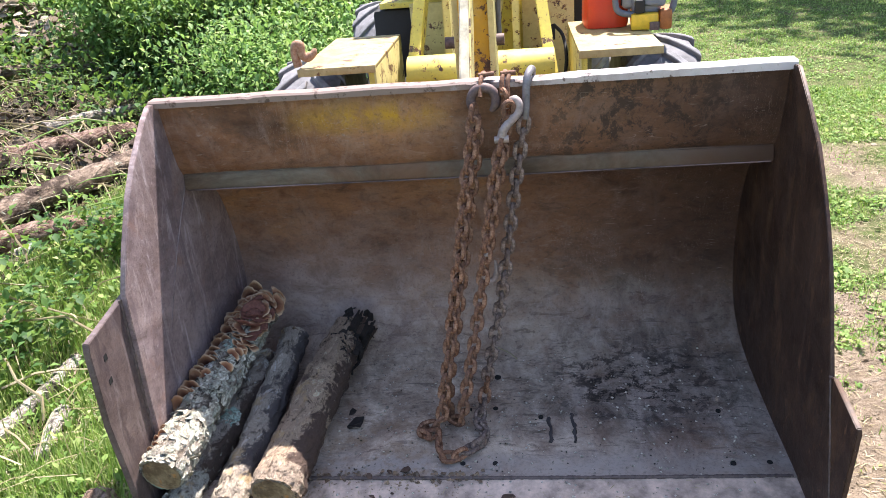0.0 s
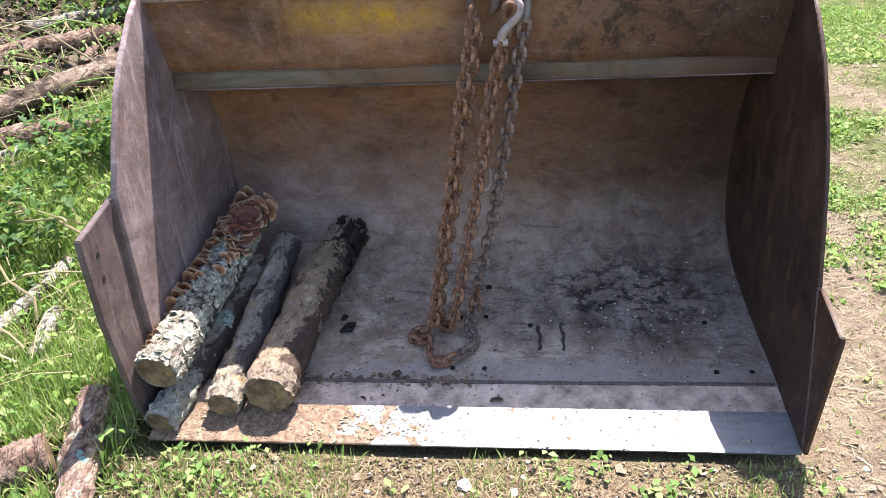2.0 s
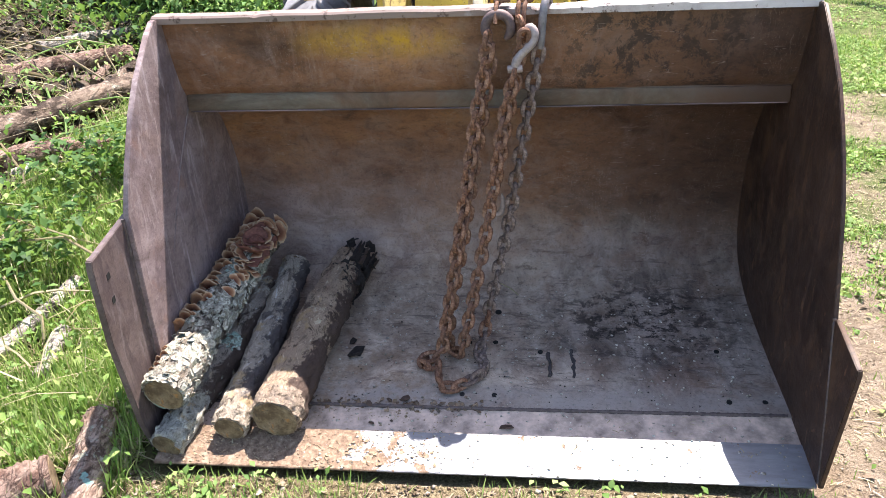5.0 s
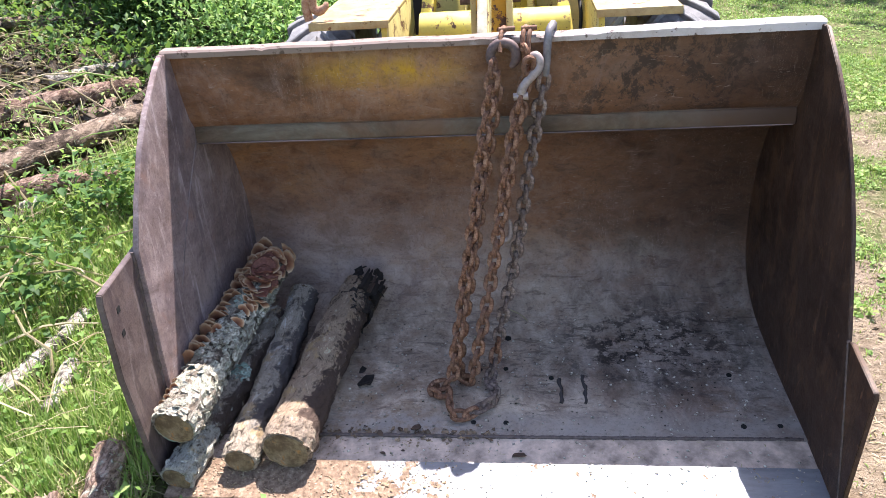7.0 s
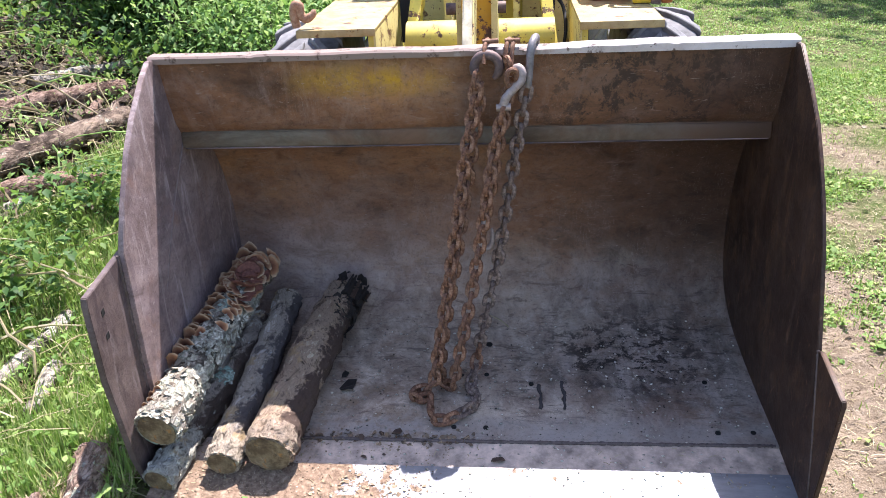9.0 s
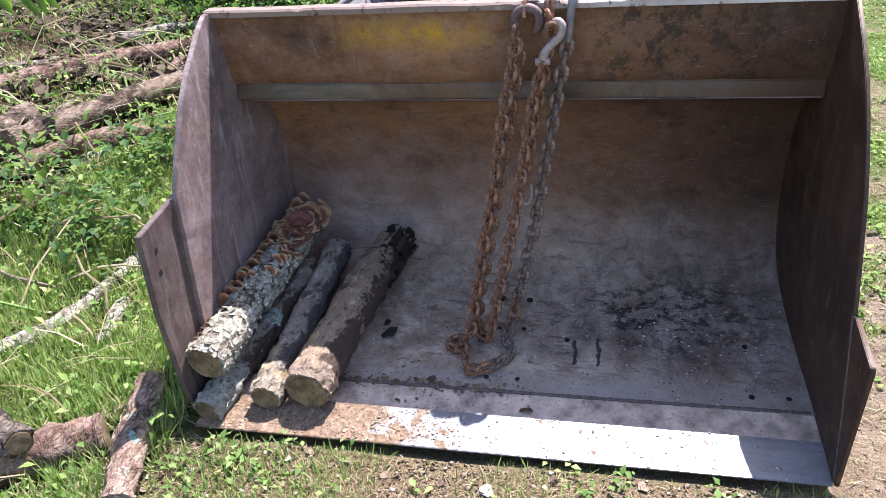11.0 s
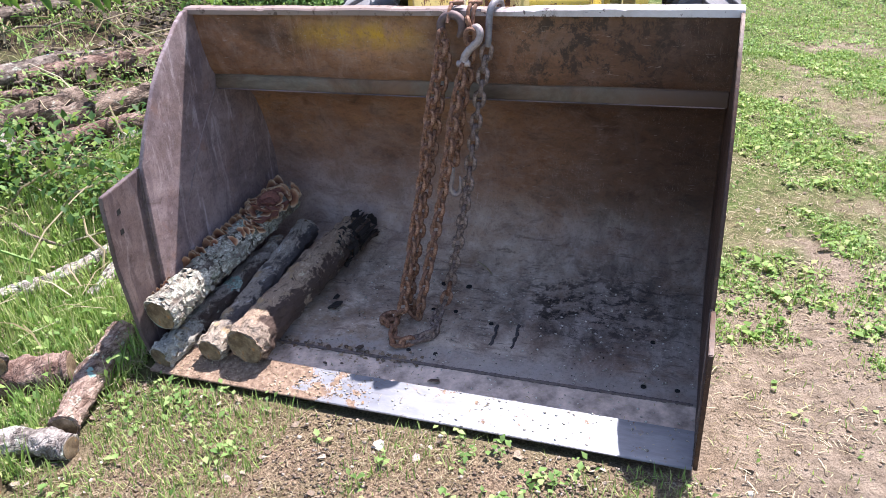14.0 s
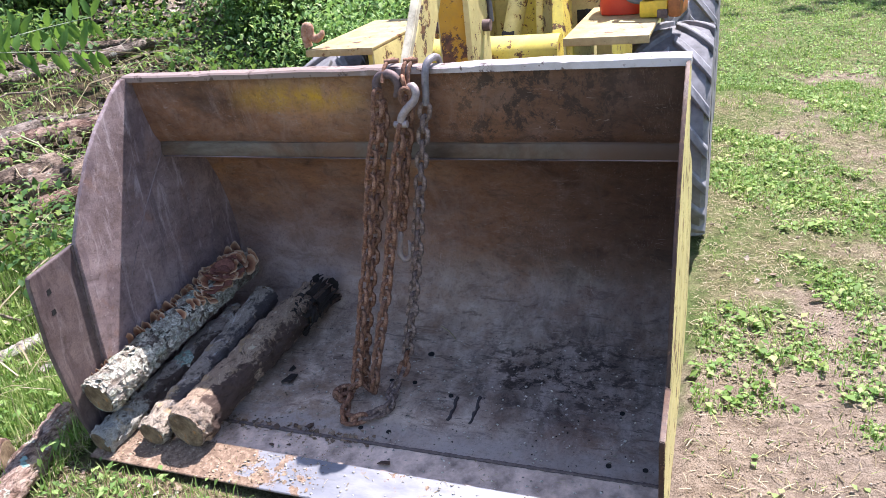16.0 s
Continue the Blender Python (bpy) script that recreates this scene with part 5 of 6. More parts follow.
log("birch_branch", "mottled white birch branch lying on the bank", [(-2.36, 1.35, 0.22), (-2.26, 1.8, 0.2), (-2.2, 2.0, 0.19)], [0.035, 0.035], BARK_BIRCH, 19, GROUND_LOGS, 14, 0.12)
log("ground_log", "pale weathered log lying on the bank", [(-2.35, 0.1, 0.27), (-2.56, 0.46, 0.3), (-2.73, 0.93, 0.33)], [0.078, 0.07], BARK_BIRCH, 20, GROUND_LOGS, rough=0.1)
log("ground_log", "grey forked log lying on the bank", [(-3.1, 0.4, 0.4), (-2.98, 0.95, 0.38), (-2.87, 1.66, 0.36)], [0.05, 0.07], BARK_TAN, 21, GROUND_LOGS, rough=0.14)
log("ground_log", "grey mossy log lying on the bank", [(-3.75, 0.5, 0.53), (-3.52, 1.3, 0.49), (-3.36, 2.02, 0.47)], [0.08, 0.07], BARK_GREY, 22, GROUND_LOGS, rough=0.1)
log("ground_log", "long lichen-spotted log lying across the bank", [(-4.85, 1.2, 0.74), (-4.36, 2.6, 0.66), (-4.2, 4.3, 0.64)], [0.08, 0.045], BARK_GREY, 23, GROUND_LOGS, rough=0.09)
log("ground_log", "dark brown log lying on the bank", [(-2.75, 1.3, 0.33), (-2.55, 2.05, 0.3), (-2.36, 2.75, 0.27)], [0.075, 0.068], BARK_TAN, 24, GROUND_LOGS, rough=0.1)
log("ground_log", "weathered brown log lying on the bank", [(-3.4, 1.7, 0.45), (-3.08, 2.55, 0.39), (-2.65, 3.3, 0.32)], [0.065, 0.06], BARK_RED, 25, GROUND_LOGS, rough=0.1)
log("birch_branch", "pale bare branch lying on the bank", [(-3.2, 3.1, 0.42), (-3.05, 3.45, 0.4), (-2.85, 3.85, 0.36)], [0.04, 0.03], BARK_BIRCH, 26, GROUND_LOGS, 14, 0.15)
log("birch_branch", "thin pale branch lying on the bank", [(-2.95, 2.95, 0.36), (-2.7, 3.35, 0.31)], [0.045, 0.04], BARK_BIRCH, 27, GROUND_LOGS, 14, 0.15)
log("ground_log", "dark thin trunk lying in the brush", [(-5.6, 5.2, 0.85), (-4.9, 5.2, 0.78), (-4.0, 5.1, 0.62)], [0.04, 0.035], BARK_GREY, 28, GROUND_LOGS, 14)
log("ground_log", "grey trunk lying in the brush", [(-5.4, 3.2, 0.78), (-4.3, 4.1, 0.66), (-3.9, 4.6, 0.58)], [0.055, 0.045], BARK_TAN, 29, GROUND_LOGS, 14)
log("stump", "grey split stump standing in the brush behind the loader", [(-1.1, 5.7, 0.0), (-1.08, 5.7, 0.8), (-1.03, 5.68, 1.38)], [0.3, 0.19], BARK_TAN, 30, "", 24, 0.2)


BR = random.Random(77)
for k in range(9):
    x, y = BR.uniform(-4.9, -2.3), BR.uniform(0.5, 4.2)
    a, l, rad = BR.gauss(1.25, 0.45), BR.uniform(0.4, 1.1), BR.uniform(0.022, 0.06)
    pts = []
    for q in (-0.5, 0.0, 0.5):
        px, py = x + q * l * math.cos(a) + BR.uniform(-0.03, 0.03), y + q * l * math.sin(a)
        pts.append((px, py, rise(px, py) - slope(py) + rad * 0.9 + BR.uniform(0.0, 0.07)))
    log("ground_log", "broken weathered branch lying on the log-strewn bank", pts, [rad, rad * BR.uniform(0.7, 1.0)], BR.choice((BARK_GREY, BARK_TAN, BARK_RED)), 200 + k, GROUND_LOGS, 14, 0.16, 18)


# ---- plants ----
def many(name, base, faces, mats, places):
    """One mesh from many turned and scaled copies of a small base shape."""
    base = np.array(base, float)
    mats, places = np.asarray(mats, float), np.asarray(places, float)
    n, k = len(places), len(base)
    v = np.einsum("nij,kj->nki", mats, base) + places[:, None]
    sizes = np.array([len(f) for f in faces])
    flat = np.concatenate([np.array(f) for f in faces])
    loops = (flat[None] + np.arange(n)[:, None] * k).ravel()
    me = bpy.data.meshes.new(name)
    me.vertices.add(n * k)
    me.vertices.foreach_set("co", v.ravel())
    me.loops.add(len(loops))
    me.loops.foreach_set("vertex_index", loops.astype(np.int32))
    me.polygons.add(n * len(faces))
    starts = np.concatenate([[0], np.cumsum(np.tile(sizes, n))[:-1]])
    me.polygons.foreach_set("loop_start", starts.astype(np.int32))
    me.update(calc_edges=True)
    me.validate()
    return me


rng = np.random.default_rng(4)


def turns(n, lean, yaw=None):
    """Random turns about z, leaned from upright by about lean radians."""
    a = rng.uniform(0, 2 * np.pi, n) if yaw is None else yaw
    b = rng.normal(0, 1, n) * lean
    ca, sa, cb, sb, o = np.cos(a), np.sin(a), np.cos(b), np.sin(b), np.zeros(n)
    rz = np.stack([np.stack([ca, -sa, o], -1), np.stack([sa, ca, o], -1), np.stack([o, o, o + 1], -1)], 1)
    rx = np.stack([np.stack([o + 1, o, o], -1), np.stack([o, cb, -sb], -1), np.stack([o, sb, cb], -1)], 1)
    return rz @ rx


BLADE = [(-0.5, 0, 0), (0.5, 0, 0), (-0.42, 0.12, 0.5), (0.42, 0.12, 0.5), (0, 0.42, 0.95)]
BLADE_F = [(0, 1, 3, 2), (2, 3, 4)]
LEAFLET = [(0, 0, 0), (-0.5, 0.45, 0.1), (0, 0.5, 0), (0.5, 0.45, 0.1), (0, 1, -0.12)]
LEAFLET_F = [(0, 2, 1), (0, 3, 2), (1, 2, 4), (2, 3, 4)]
STRIP = [(-0.5, -1, 0), (0.5, -1, 0), (-0.5, 0, 0.6), (0.5, 0, 0.6), (-0.4, 1, 0), (0.4, 1, 0.0)]
STRIP_F = [(0, 1, 3, 2), (2, 3, 5, 4)]


def heights(xy):
    return np.array([rise(x, y) for x, y in xy])


def scatter(n, x0, x1, y0, y1, keep=None):
    xy = np.stack([rng.uniform(x0, x1, n), rng.uniform(y0, y1, n)], 1)
    ok = ~((np.abs(xy[:, 0]) < 0.985) & (xy[:, 1] > -0.235) & (xy[:, 1] < 0.85))
    ok &= ~((np.abs(np.abs(xy[:, 0]) - 0.765) < 0.17) & (np.abs(xy[:, 1] - 1.86) < 0.3))
    for pts, rad in LOG_LINES:
        if pts[0][0] < -2:
            continue
        for a, b in zip(pts, pts[1:]):
            a, b = np.array(a[:2]), np.array(b[:2])
            d = b - a
            if d @ d < 1e-6:
                continue
            u = np.clip(((xy - a) @ d) / (d @ d), 0, 1)
            ok &= np.linalg.norm(xy - a - u[:, None] * d, axis=1) > rad * 1.05
    if keep is not None:
        ok &= np.array([rng.random() < keep(x, y) for x, y in xy])
    return xy[ok]


def grass(name, label, xy, h, w, lean, mat, lift=0.0):
    n = len(xy)
    hh, ww = h * rng.uniform(0.45, 1.3, n), w * rng.uniform(0.6, 1.4, n)
    m = turns(n, lean) * np.stack([ww, hh, hh], -1)[:, None, :]
    me = many(name, BLADE, BLADE_F, m, np.column_stack([xy, heights(xy) - 0.004 + lift]))
    return tagged(part(name, me, mat), label, "grass", kind="stuff")


def leaves(name, label, pts, size, mat, lean=0.9, wide=0.6, category="weeds"):
    n = len(pts)
    s = size * rng.uniform(0.5, 1.4, n)
    m = turns(n, lean) * np.stack([s * wide, s, s], -1)[:, None, :]
    return tagged(part(name, many(name, LEAFLET, LEAFLET_F, m, pts), mat), label, category, kind="stuff")


def straw(name, label, xy, l, w, mat, lift=0.006, lean=0.12, ground=None):
    n = len(xy)
    ll = l * rng.uniform(0.3, 1.4, n)
    m = turns(n, lean) * np.stack([w * rng.uniform(0.6, 1.5, n), ll, ll * 0.25], -1)[:, None, :]
    me = many(name, STRIP, STRIP_F, m, np.column_stack([xy, (heights(xy) if ground is None else ground(xy[:, 1])) + lift * rng.uniform(0.3, 1.5, n)]))
    return tagged(part(name, me, mat), label, "straw", kind="stuff")


def n2(x, y, s, o=0.0):
    return noise.noise((x * s, y * s, o))


def tuft(x, y):
    """How thick the lawn stands: clumps of grass with worn, bare ground between them."""
    k = 1.5 * n2(x, y, 0.9, 2.0) + 1.3 * n2(x, y, 2.6, 3.0) + 0.9 * n2(x, y, 7.0, 1.0) + 0.05 * max(0, y - 1)
    if x < 2.0 and y < 1.0:
        k -= 0.75 * min(1, (2.0 - x) * 2) * min(1, 1.4 - y)
    return k


def lawn_keep(x, y):
    return min(max(0.3 + 1.5 * tuft(x, y), 0.04), 1)


def left_keep(x, y):
    return min(max(0.75 + 0.9 * n2(x, y, 1.8, 7.0), 0.1), 1)


grass("lawn_grass", "short patchy green lawn grass", scatter(150000, 0.95, 3.8, -0.9, 4.6, lawn_keep), 0.036, 0.0036, 0.65, GRASS)
grass("far_grass", "short green lawn grass", scatter(70000, 0.9, 7.5, 4.0, 12.0, lambda x, y: 0.2 + 0.7 * lawn_keep(x, y)), 0.04, 0.007, 0.6, GRASS)
grass("bank_grass", "long green grass on the bank", scatter(80000, -2.3, -0.99, -1.0, 2.6, left_keep), 0.12, 0.0058, 0.7, GRASS)
grass("upper_grass", "long green and yellow grass on the bank", scatter(11000, -5.2, -2.2, -0.6, 5.0, lambda x, y: max(0.02, 0.25 + 1.3 * n2(x, y, 1.3, 7.7))), 0.11, 0.0045, 0.9, GRASS)
grass("edge_grass", "thin green grass in front of the bucket", scatter(15000, -1.3, 1.0, -0.95, -0.24, lambda x, y: min(max((0.55 if x < -0.3 else 0.12) + 0.9 * n2(x, y, 3.1, 5.0), 0.02), 1)), 0.045, 0.004, 0.6, GRASS)
grass("dry_grass", "dry yellow grass stalks on the bank", scatter(14000, -4.5, -1.0, -0.9, 4.5, lambda x, y: left_keep(x, y) * (0.45 if x > -2.2 else 0.15)), 0.2, 0.004, 1.0, STRAW)
straw("straw_litter", "dry straw and grass clippings on the ground", scatter(30000, -1.3, 1.2, -1.0, -0.24, lambda x, y: min(1, max(0.1, (0.6 if x < -0.3 else 0.2) + 1.1 * n2(x, y, 4, 3.0)))), 0.014, 0.0017, DRY)
straw("lawn_litter", "dry clippings on the lawn", scatter(60000, 0.95, 3.6, -0.9, 4.4, lambda x, y: min(1.0, max(0.08, 0.5 + 1.1 * n2(x, y, 2.1, 6.0))) * (0.25 if x < 2.1 and y < 0.8 else 1.0)), 0.017, 0.0024, STRAW)
straw("near_litter", "dry straw under the grass beside the bucket", scatter(30000, -2.2, -1.0, -1.0, 2.4, lambda x, y: min(1, max(0.1, 0.5 + n2(x, y, 2.5, 4.4)))), 0.04, 0.003, STRAW, 0.03, 0.3)
straw("bank_litter", "long dry stalks on the bank", scatter(1100, -5.0, -1.2, -0.8, 5.0), 0.12, 0.005, STRAW, 0.1, 0.3)


def low_weeds(n, x0, x1, y0, y1, keep, size, up, per=7):
    xy = scatter(n, x0, x1, y0, y1, keep)
    c = np.repeat(np.column_stack([xy, heights(xy)]), per, 0)
    c[:, :2] += rng.normal(0, size * 0.9, (len(c), 2))
    c[:, 2] += up * rng.random(len(c)) ** 1.3 + 0.004
    c = c[~((np.abs(c[:, 0]) < 0.99) & (c[:, 1] > -0.25) & (c[:, 1] < 0.85))]
    return c


leaves("lawn_clover", "low broad-leaved lawn weeds", low_weeds(1300, 1.0, 3.6, -0.8, 4.5, lambda x, y: min(1, max(0, 0.1 + 2.2 * tuft(x, y))), 0.026, 0.03), 0.034, GRASS, 0.5, 0.75)
leaves("edge_weeds", "low broad-leaved weeds in front of the bucket", low_weeds(330, -1.2, 1.0, -0.95, -0.26, lambda x, y: min(1, max(0.04, (0.55 if x < -0.4 or 0.25 < x < 0.55 else 0.0) + 0.8 * n2(x, y, 4, 1.5))), 0.024, 0.035), 0.025, CLOVER, 0.5, 0.65)
leaves("bank_weeds", "green leafy weeds on the bank", low_weeds(1000, -2.6, -1.0, -0.9, 2.6, lambda x, y: max(0.0, 0.45 + 1.2 * n2(x, y, 2.3, 5.1)), 0.05, 0.13), 0.038, GRASS, 0.8, 0.55)
leaves("bank_clover", "broad light green leaves among the grass beside the bucket", low_weeds(900, -2.3, -1.0, -1.0, 2.2, lambda x, y: max(0.0, 0.4 + 1.3 * n2(x, y, 2.9, 9.1)), 0.045, 0.09, 7), 0.036, CLOVER, 0.7, 0.65)
leaves("tall_weeds", "bushy green weeds between the logs", low_weeds(420, -2.65, -1.75, 0.2, 1.7, lambda x, y: max(0.0, 0.4 + n2(x, y, 2.2, 3.3)), 0.07, 0.32, 16), 0.05, LEAF, 0.7, 0.6)
leaves("brush_weeds", "dark green leafy undergrowth on the bank", low_weeds(2000, -6.5, -2.2, 3.4, 7.5, lambda x, y: max(0.0, 0.5 + n2(x, y, 1.1, 8.3)), 0.12, 0.35, 11), 0.07, LEAF, 0.7, 0.6)


leaves("bank_sprigs", "small light green sprigs among the logs on the bank", low_weeds(1500, -5.0, -2.1, 0.2, 4.6, lambda x, y: max(0.0, 0.25 + 1.5 * n2(x, y, 1.3, 7.7)), 0.06, 0.15, 9), 0.04, CLOVER, 0.8, 0.5)
leaves("lawn_cover", "small bright clover leaves in the lawn", low_weeds(17000, 1.0, 3.9, -0.9, 5.0, lambda x, y: min(1, max(0.015, 0.2 + 1.6 * tuft(x, y))), 0.018, 0.015, 4), 0.021, CLOVER, 0.5, 0.75)
leaves("far_cover", "green clover in the far lawn", low_weeds(14000, 0.95, 8.5, 4.8, 12.5, lambda x, y: 0.8, 0.05, 0.02, 4), 0.026, CLOVER, 0.45, 0.8)
grass("distant_grass", "mown green grass in the shade of the trees", scatter(60000, -1, 16, 11.0, 26.0, lambda x, y: 0.9), 0.06, 0.02, 0.7, CLOVER)


def stalks(n, x0, x1, y0, y1, seed):
    """Long thin bent stalks leaning over the logs, in one mesh."""
    r2, out = random.Random(seed), []
    for _ in range(n):
        x, y, a, l = r2.uniform(x0, x1), r2.uniform(y0, y1), r2.uniform(0, 6.28), r2.uniform(0.4, 1.3)
        up = r2.uniform(0.04, 0.22)
        pts = []
        for k in range(6):
            q = l * (k / 5 - 0.5)
            px, py = x + q * math.cos(a) + r2.uniform(-0.03, 0.03), y + q * math.sin(a) + r2.uniform(-0.03, 0.03)
            pts.append((px, py, rise(px, py) + 0.02 + up * math.sin(math.pi * k / 5) + r2.uniform(0, 0.03)))
        rad = r2.uniform(0.003, 0.0075)
        out.append(tube(pts, [rad, rad, rad * 0.9, rad * 0.8, rad * 0.6, rad * 0.3], 5))
    return merge(*out)


tagged(part("bent_stalks", stalks(95, -4.6, -1.6, 0.0, 4.2, 8), STRAW), "long dry bent stalks lying over the logs on the bank", "stalks", kind="stuff")
tagged(part("green_stalks", stalks(40, -4.6, -1.8, -0.2, 4.2, 9), CLOVER), "long green bent stalks among the logs on the bank", "stalks", kind="stuff")


STEM = plain("dark_stem", (0.06, 0.045, 0.03), 0.9)


def bush(label, at, r, h, count, size, mat, seed):
    """Stems that branch from the ground, and a crown of clumped leaves with gaps."""
    rb = np.random.default_rng(seed)
    rp = random.Random(seed)
    x, y = at
    z = rise(x, y)
    ob = thing("bush", label, "bush", (x, y, z), "bushes behind the bank")
    tips, stems = [], []
    for k in range(16):
        a = rp.uniform(0, 6.28)
        q = r * rp.random() ** 0.6
        tip = Vector((q * math.cos(a), q * math.sin(a), h * rp.uniform(0.45, 1.0) * (1 - 0.3 * q / r)))
        mid = Vector((tip.x * 0.4 + rp.uniform(-0.1, 0.1), tip.y * 0.4 + rp.uniform(-0.1, 0.1), tip.z * 0.55))
        stems.append(tube(curve([(tip.x * 0.1, tip.y * 0.1, -0.03), mid, tip], 8), [0.014, 0.013, 0.011, 0.01, 0.008, 0.006, 0.005, 0.003], 5))
        tips += [tip, tip * 0.8 + mid * 0.2, (tip + mid) / 2, mid]
    tagged(part("stem", merge(*stems), STEM, ob), kind="stuff")
    tips = np.array(tips)
    c = tips[rb.integers(0, len(tips), count)]
    c = c + rb.normal(0, 1, (count, 3)) * np.array([0.2, 0.2, 0.17]) * (0.5 + 0.5 * r)
    c[:, 2] = np.abs(c[:, 2])
    s = size * rb.uniform(0.5, 1.4, count)
    m = turns(count, 0.8) * np.stack([s * 0.55, s, s], -1)[:, None, :]
    tagged(part("crown", many("crown", LEAFLET, LEAFLET_F, m, c), mat, ob), kind="stuff")
    return ob


LIGHT_LEAF = leaf_material("light_leaf_green", (0.09, 0.2, 0.06), (0.26, 0.43, 0.15), (0.52, 0.62, 0.28))
B = random.Random(12)
for k in range(26):
    x = -7.2 + 6.2 * ((k * 0.618) % 1.0)
    y = 4.6 + 3.6 * B.random() + max(0, (x + 3.0)) * 0.25
    if math.hypot(x + 4.7, y - 5.4) < 1.2:
        y += 2.4
    # bushes past x -4.5 all take the darker leaf, shade put into colour
    bush("dense light green leafy bush in the brush", (x, y), B.uniform(0.6, 0.95), B.uniform(1.0, 1.9), 4200, 0.066, LIGHT_LEAF if k % 3 and x > -4.5 else LEAF, 40 + k)
for k, (x, y) in enumerate(((-1.5, 3.6), (-1.2, 4.6), (-2.1, 4.2), (-2.6, 4.9), (-1.0, 6.0), (-3.4, 5.2))):
    bush("green leafy bush beside the loader", (x, y), 0.65, B.uniform(0.8, 1.3), 4800, 0.05, LIGHT_LEAF, 80 + k)
for k in range(12):
    bush("tall green thicket behind the brush", (-11 + k * 0.95, 9.5 + 1.5 * B.random()), 1.4, B.uniform(2.4, 3.6), 3600, 0.13, LIGHT_LEAF if k % 2 else LEAF, 120 + k)


for k in range(7):
    bush("green leafy bush on the bank", (-9.5 + 0.75 * k, 2.6 + 0.5 * k + B.random()), 0.8, B.uniform(0.9, 1.5), 3600, 0.07, LEAF if k % 2 else LIGHT_LEAF, 150 + k)


def pile_height(x, y):
    d = math.hypot((x + 4.75) / 1.1, (y - 5.5) / 0.8)
    return rise(x, y) + 0.35 * max(0.0, 1 - d * d)


LITTER = lichen_material("dry_leaf_litter", (0.11, 0.07, 0.05), (0.32, 0.25, 0.18), (0.5, 0.43, 0.35))
spots = []
for _ in range(700):
    a, q = B.uniform(0, 6.28), math.sqrt(B.random())
    x, y = -4.75 + 1.1 * q * math.cos(a), 5.5 + 0.8 * q * math.sin(a)
    spots.append((Vector((x, y, pile_height(x, y) + B.uniform(0, 0.08))), Vector((B.uniform(-0.5, 0.5), B.uniform(-0.9, 0.1), 1))))
tagged(part("leaf_litter", flakes(spots, 0.055, 51, 0.5), LITTER), "heap of dry brown and pale leaves on the bank", "leaf litter", kind="stuff")
spots = []
for _ in range(260):
    x, y = B.uniform(-1.0, 2.2), B.uniform(-0.95, -0.28)
    spots.append((Vector((x, y, rise(x, y) + 0.006)), Vector((0, 0, 1))))
for _ in range(500):
    x, y = B.uniform(-4.4, -1.1), B.uniform(-0.8, 4.0)
    spots.append((Vector((x, y, rise(x, y) + B.uniform(0.01, 0.06))), Vector((0, 0, 1))))
for _ in range(260):
    x, y = B.uniform(1.0, 3.4), B.uniform(-0.5, 3.8)
    spots.append((Vector((x, y, rise(x, y) + 0.006)), Vector((0, 0, 1))))
tagged(part("fallen_leaves", flakes(spots, 0.014, 52, 0.5), LITTER), "scattered dry leaf scraps and chips on the ground", "leaf litter", kind="stuff")
# bark mulch, its dark flakes also standing in for the shade between logs
spots = []
for _ in range(3200):
    x, y = B.uniform(-5.0, -1.9), B.uniform(0.1, 4.6)
    if n2(x, y, 1.7, 4.2) > -0.12:
        spots.append((Vector((x, y, rise(x, y) + B.uniform(0.005, 0.07))), Vector((B.uniform(-0.6, 0.6), B.uniform(-0.8, 0.4), 1))))
tagged(part("bark_mulch", flakes(spots, 0.042, 53, 0.7), lichen_material("dark_rotten_bark", (0.018, 0.012, 0.008), (0.07, 0.046, 0.032), (0.24, 0.17, 0.12))), "dark rotten bark and soil crumbs between the logs", "bark mulch", kind="stuff")
TWIG = plain("grey_brown_twig", (0.17, 0.13, 0.1), 0.9, 0, 0.5, 30, 0.4)


def twigs(n, x0, x1, y0, y1, seed):
    """Dead sticks lying about the bank, each bent and tapered."""
    r2 = random.Random(seed)
    for _ in range(n):
        x, y, a, l = r2.uniform(x0, x1), r2.uniform(y0, y1), r2.uniform(0, 6.28), r2.uniform(0.25, 0.9)
        pts = []
        for k in range(5):
            q = l * (k / 4 - 0.5)
            px, py = x + q * math.cos(a) + r2.uniform(-0.03, 0.03), y + q * math.sin(a) + r2.uniform(-0.03, 0.03)
            pts.append(Vector((px, py, rise(px, py) + 0.03 + r2.uniform(0, 0.06))))
        rad = r2.uniform(0.006, 0.018)
        o = Vector(pts[0])
        ob = part("twig", tube([p - o for p in pts], [rad, rad * 0.95, rad * 0.8, rad * 0.65, rad * 0.4], 7), r2.choice((TWIG, TWIG, BARK_TAN, STRAW)))
        ob.location = o
        tagged(ob, "dead bent stick lying among weeds on the bank", "stick", "sticks on the bank")


twigs(90, -5.0, -1.9, 0.0, 5.0, 5)


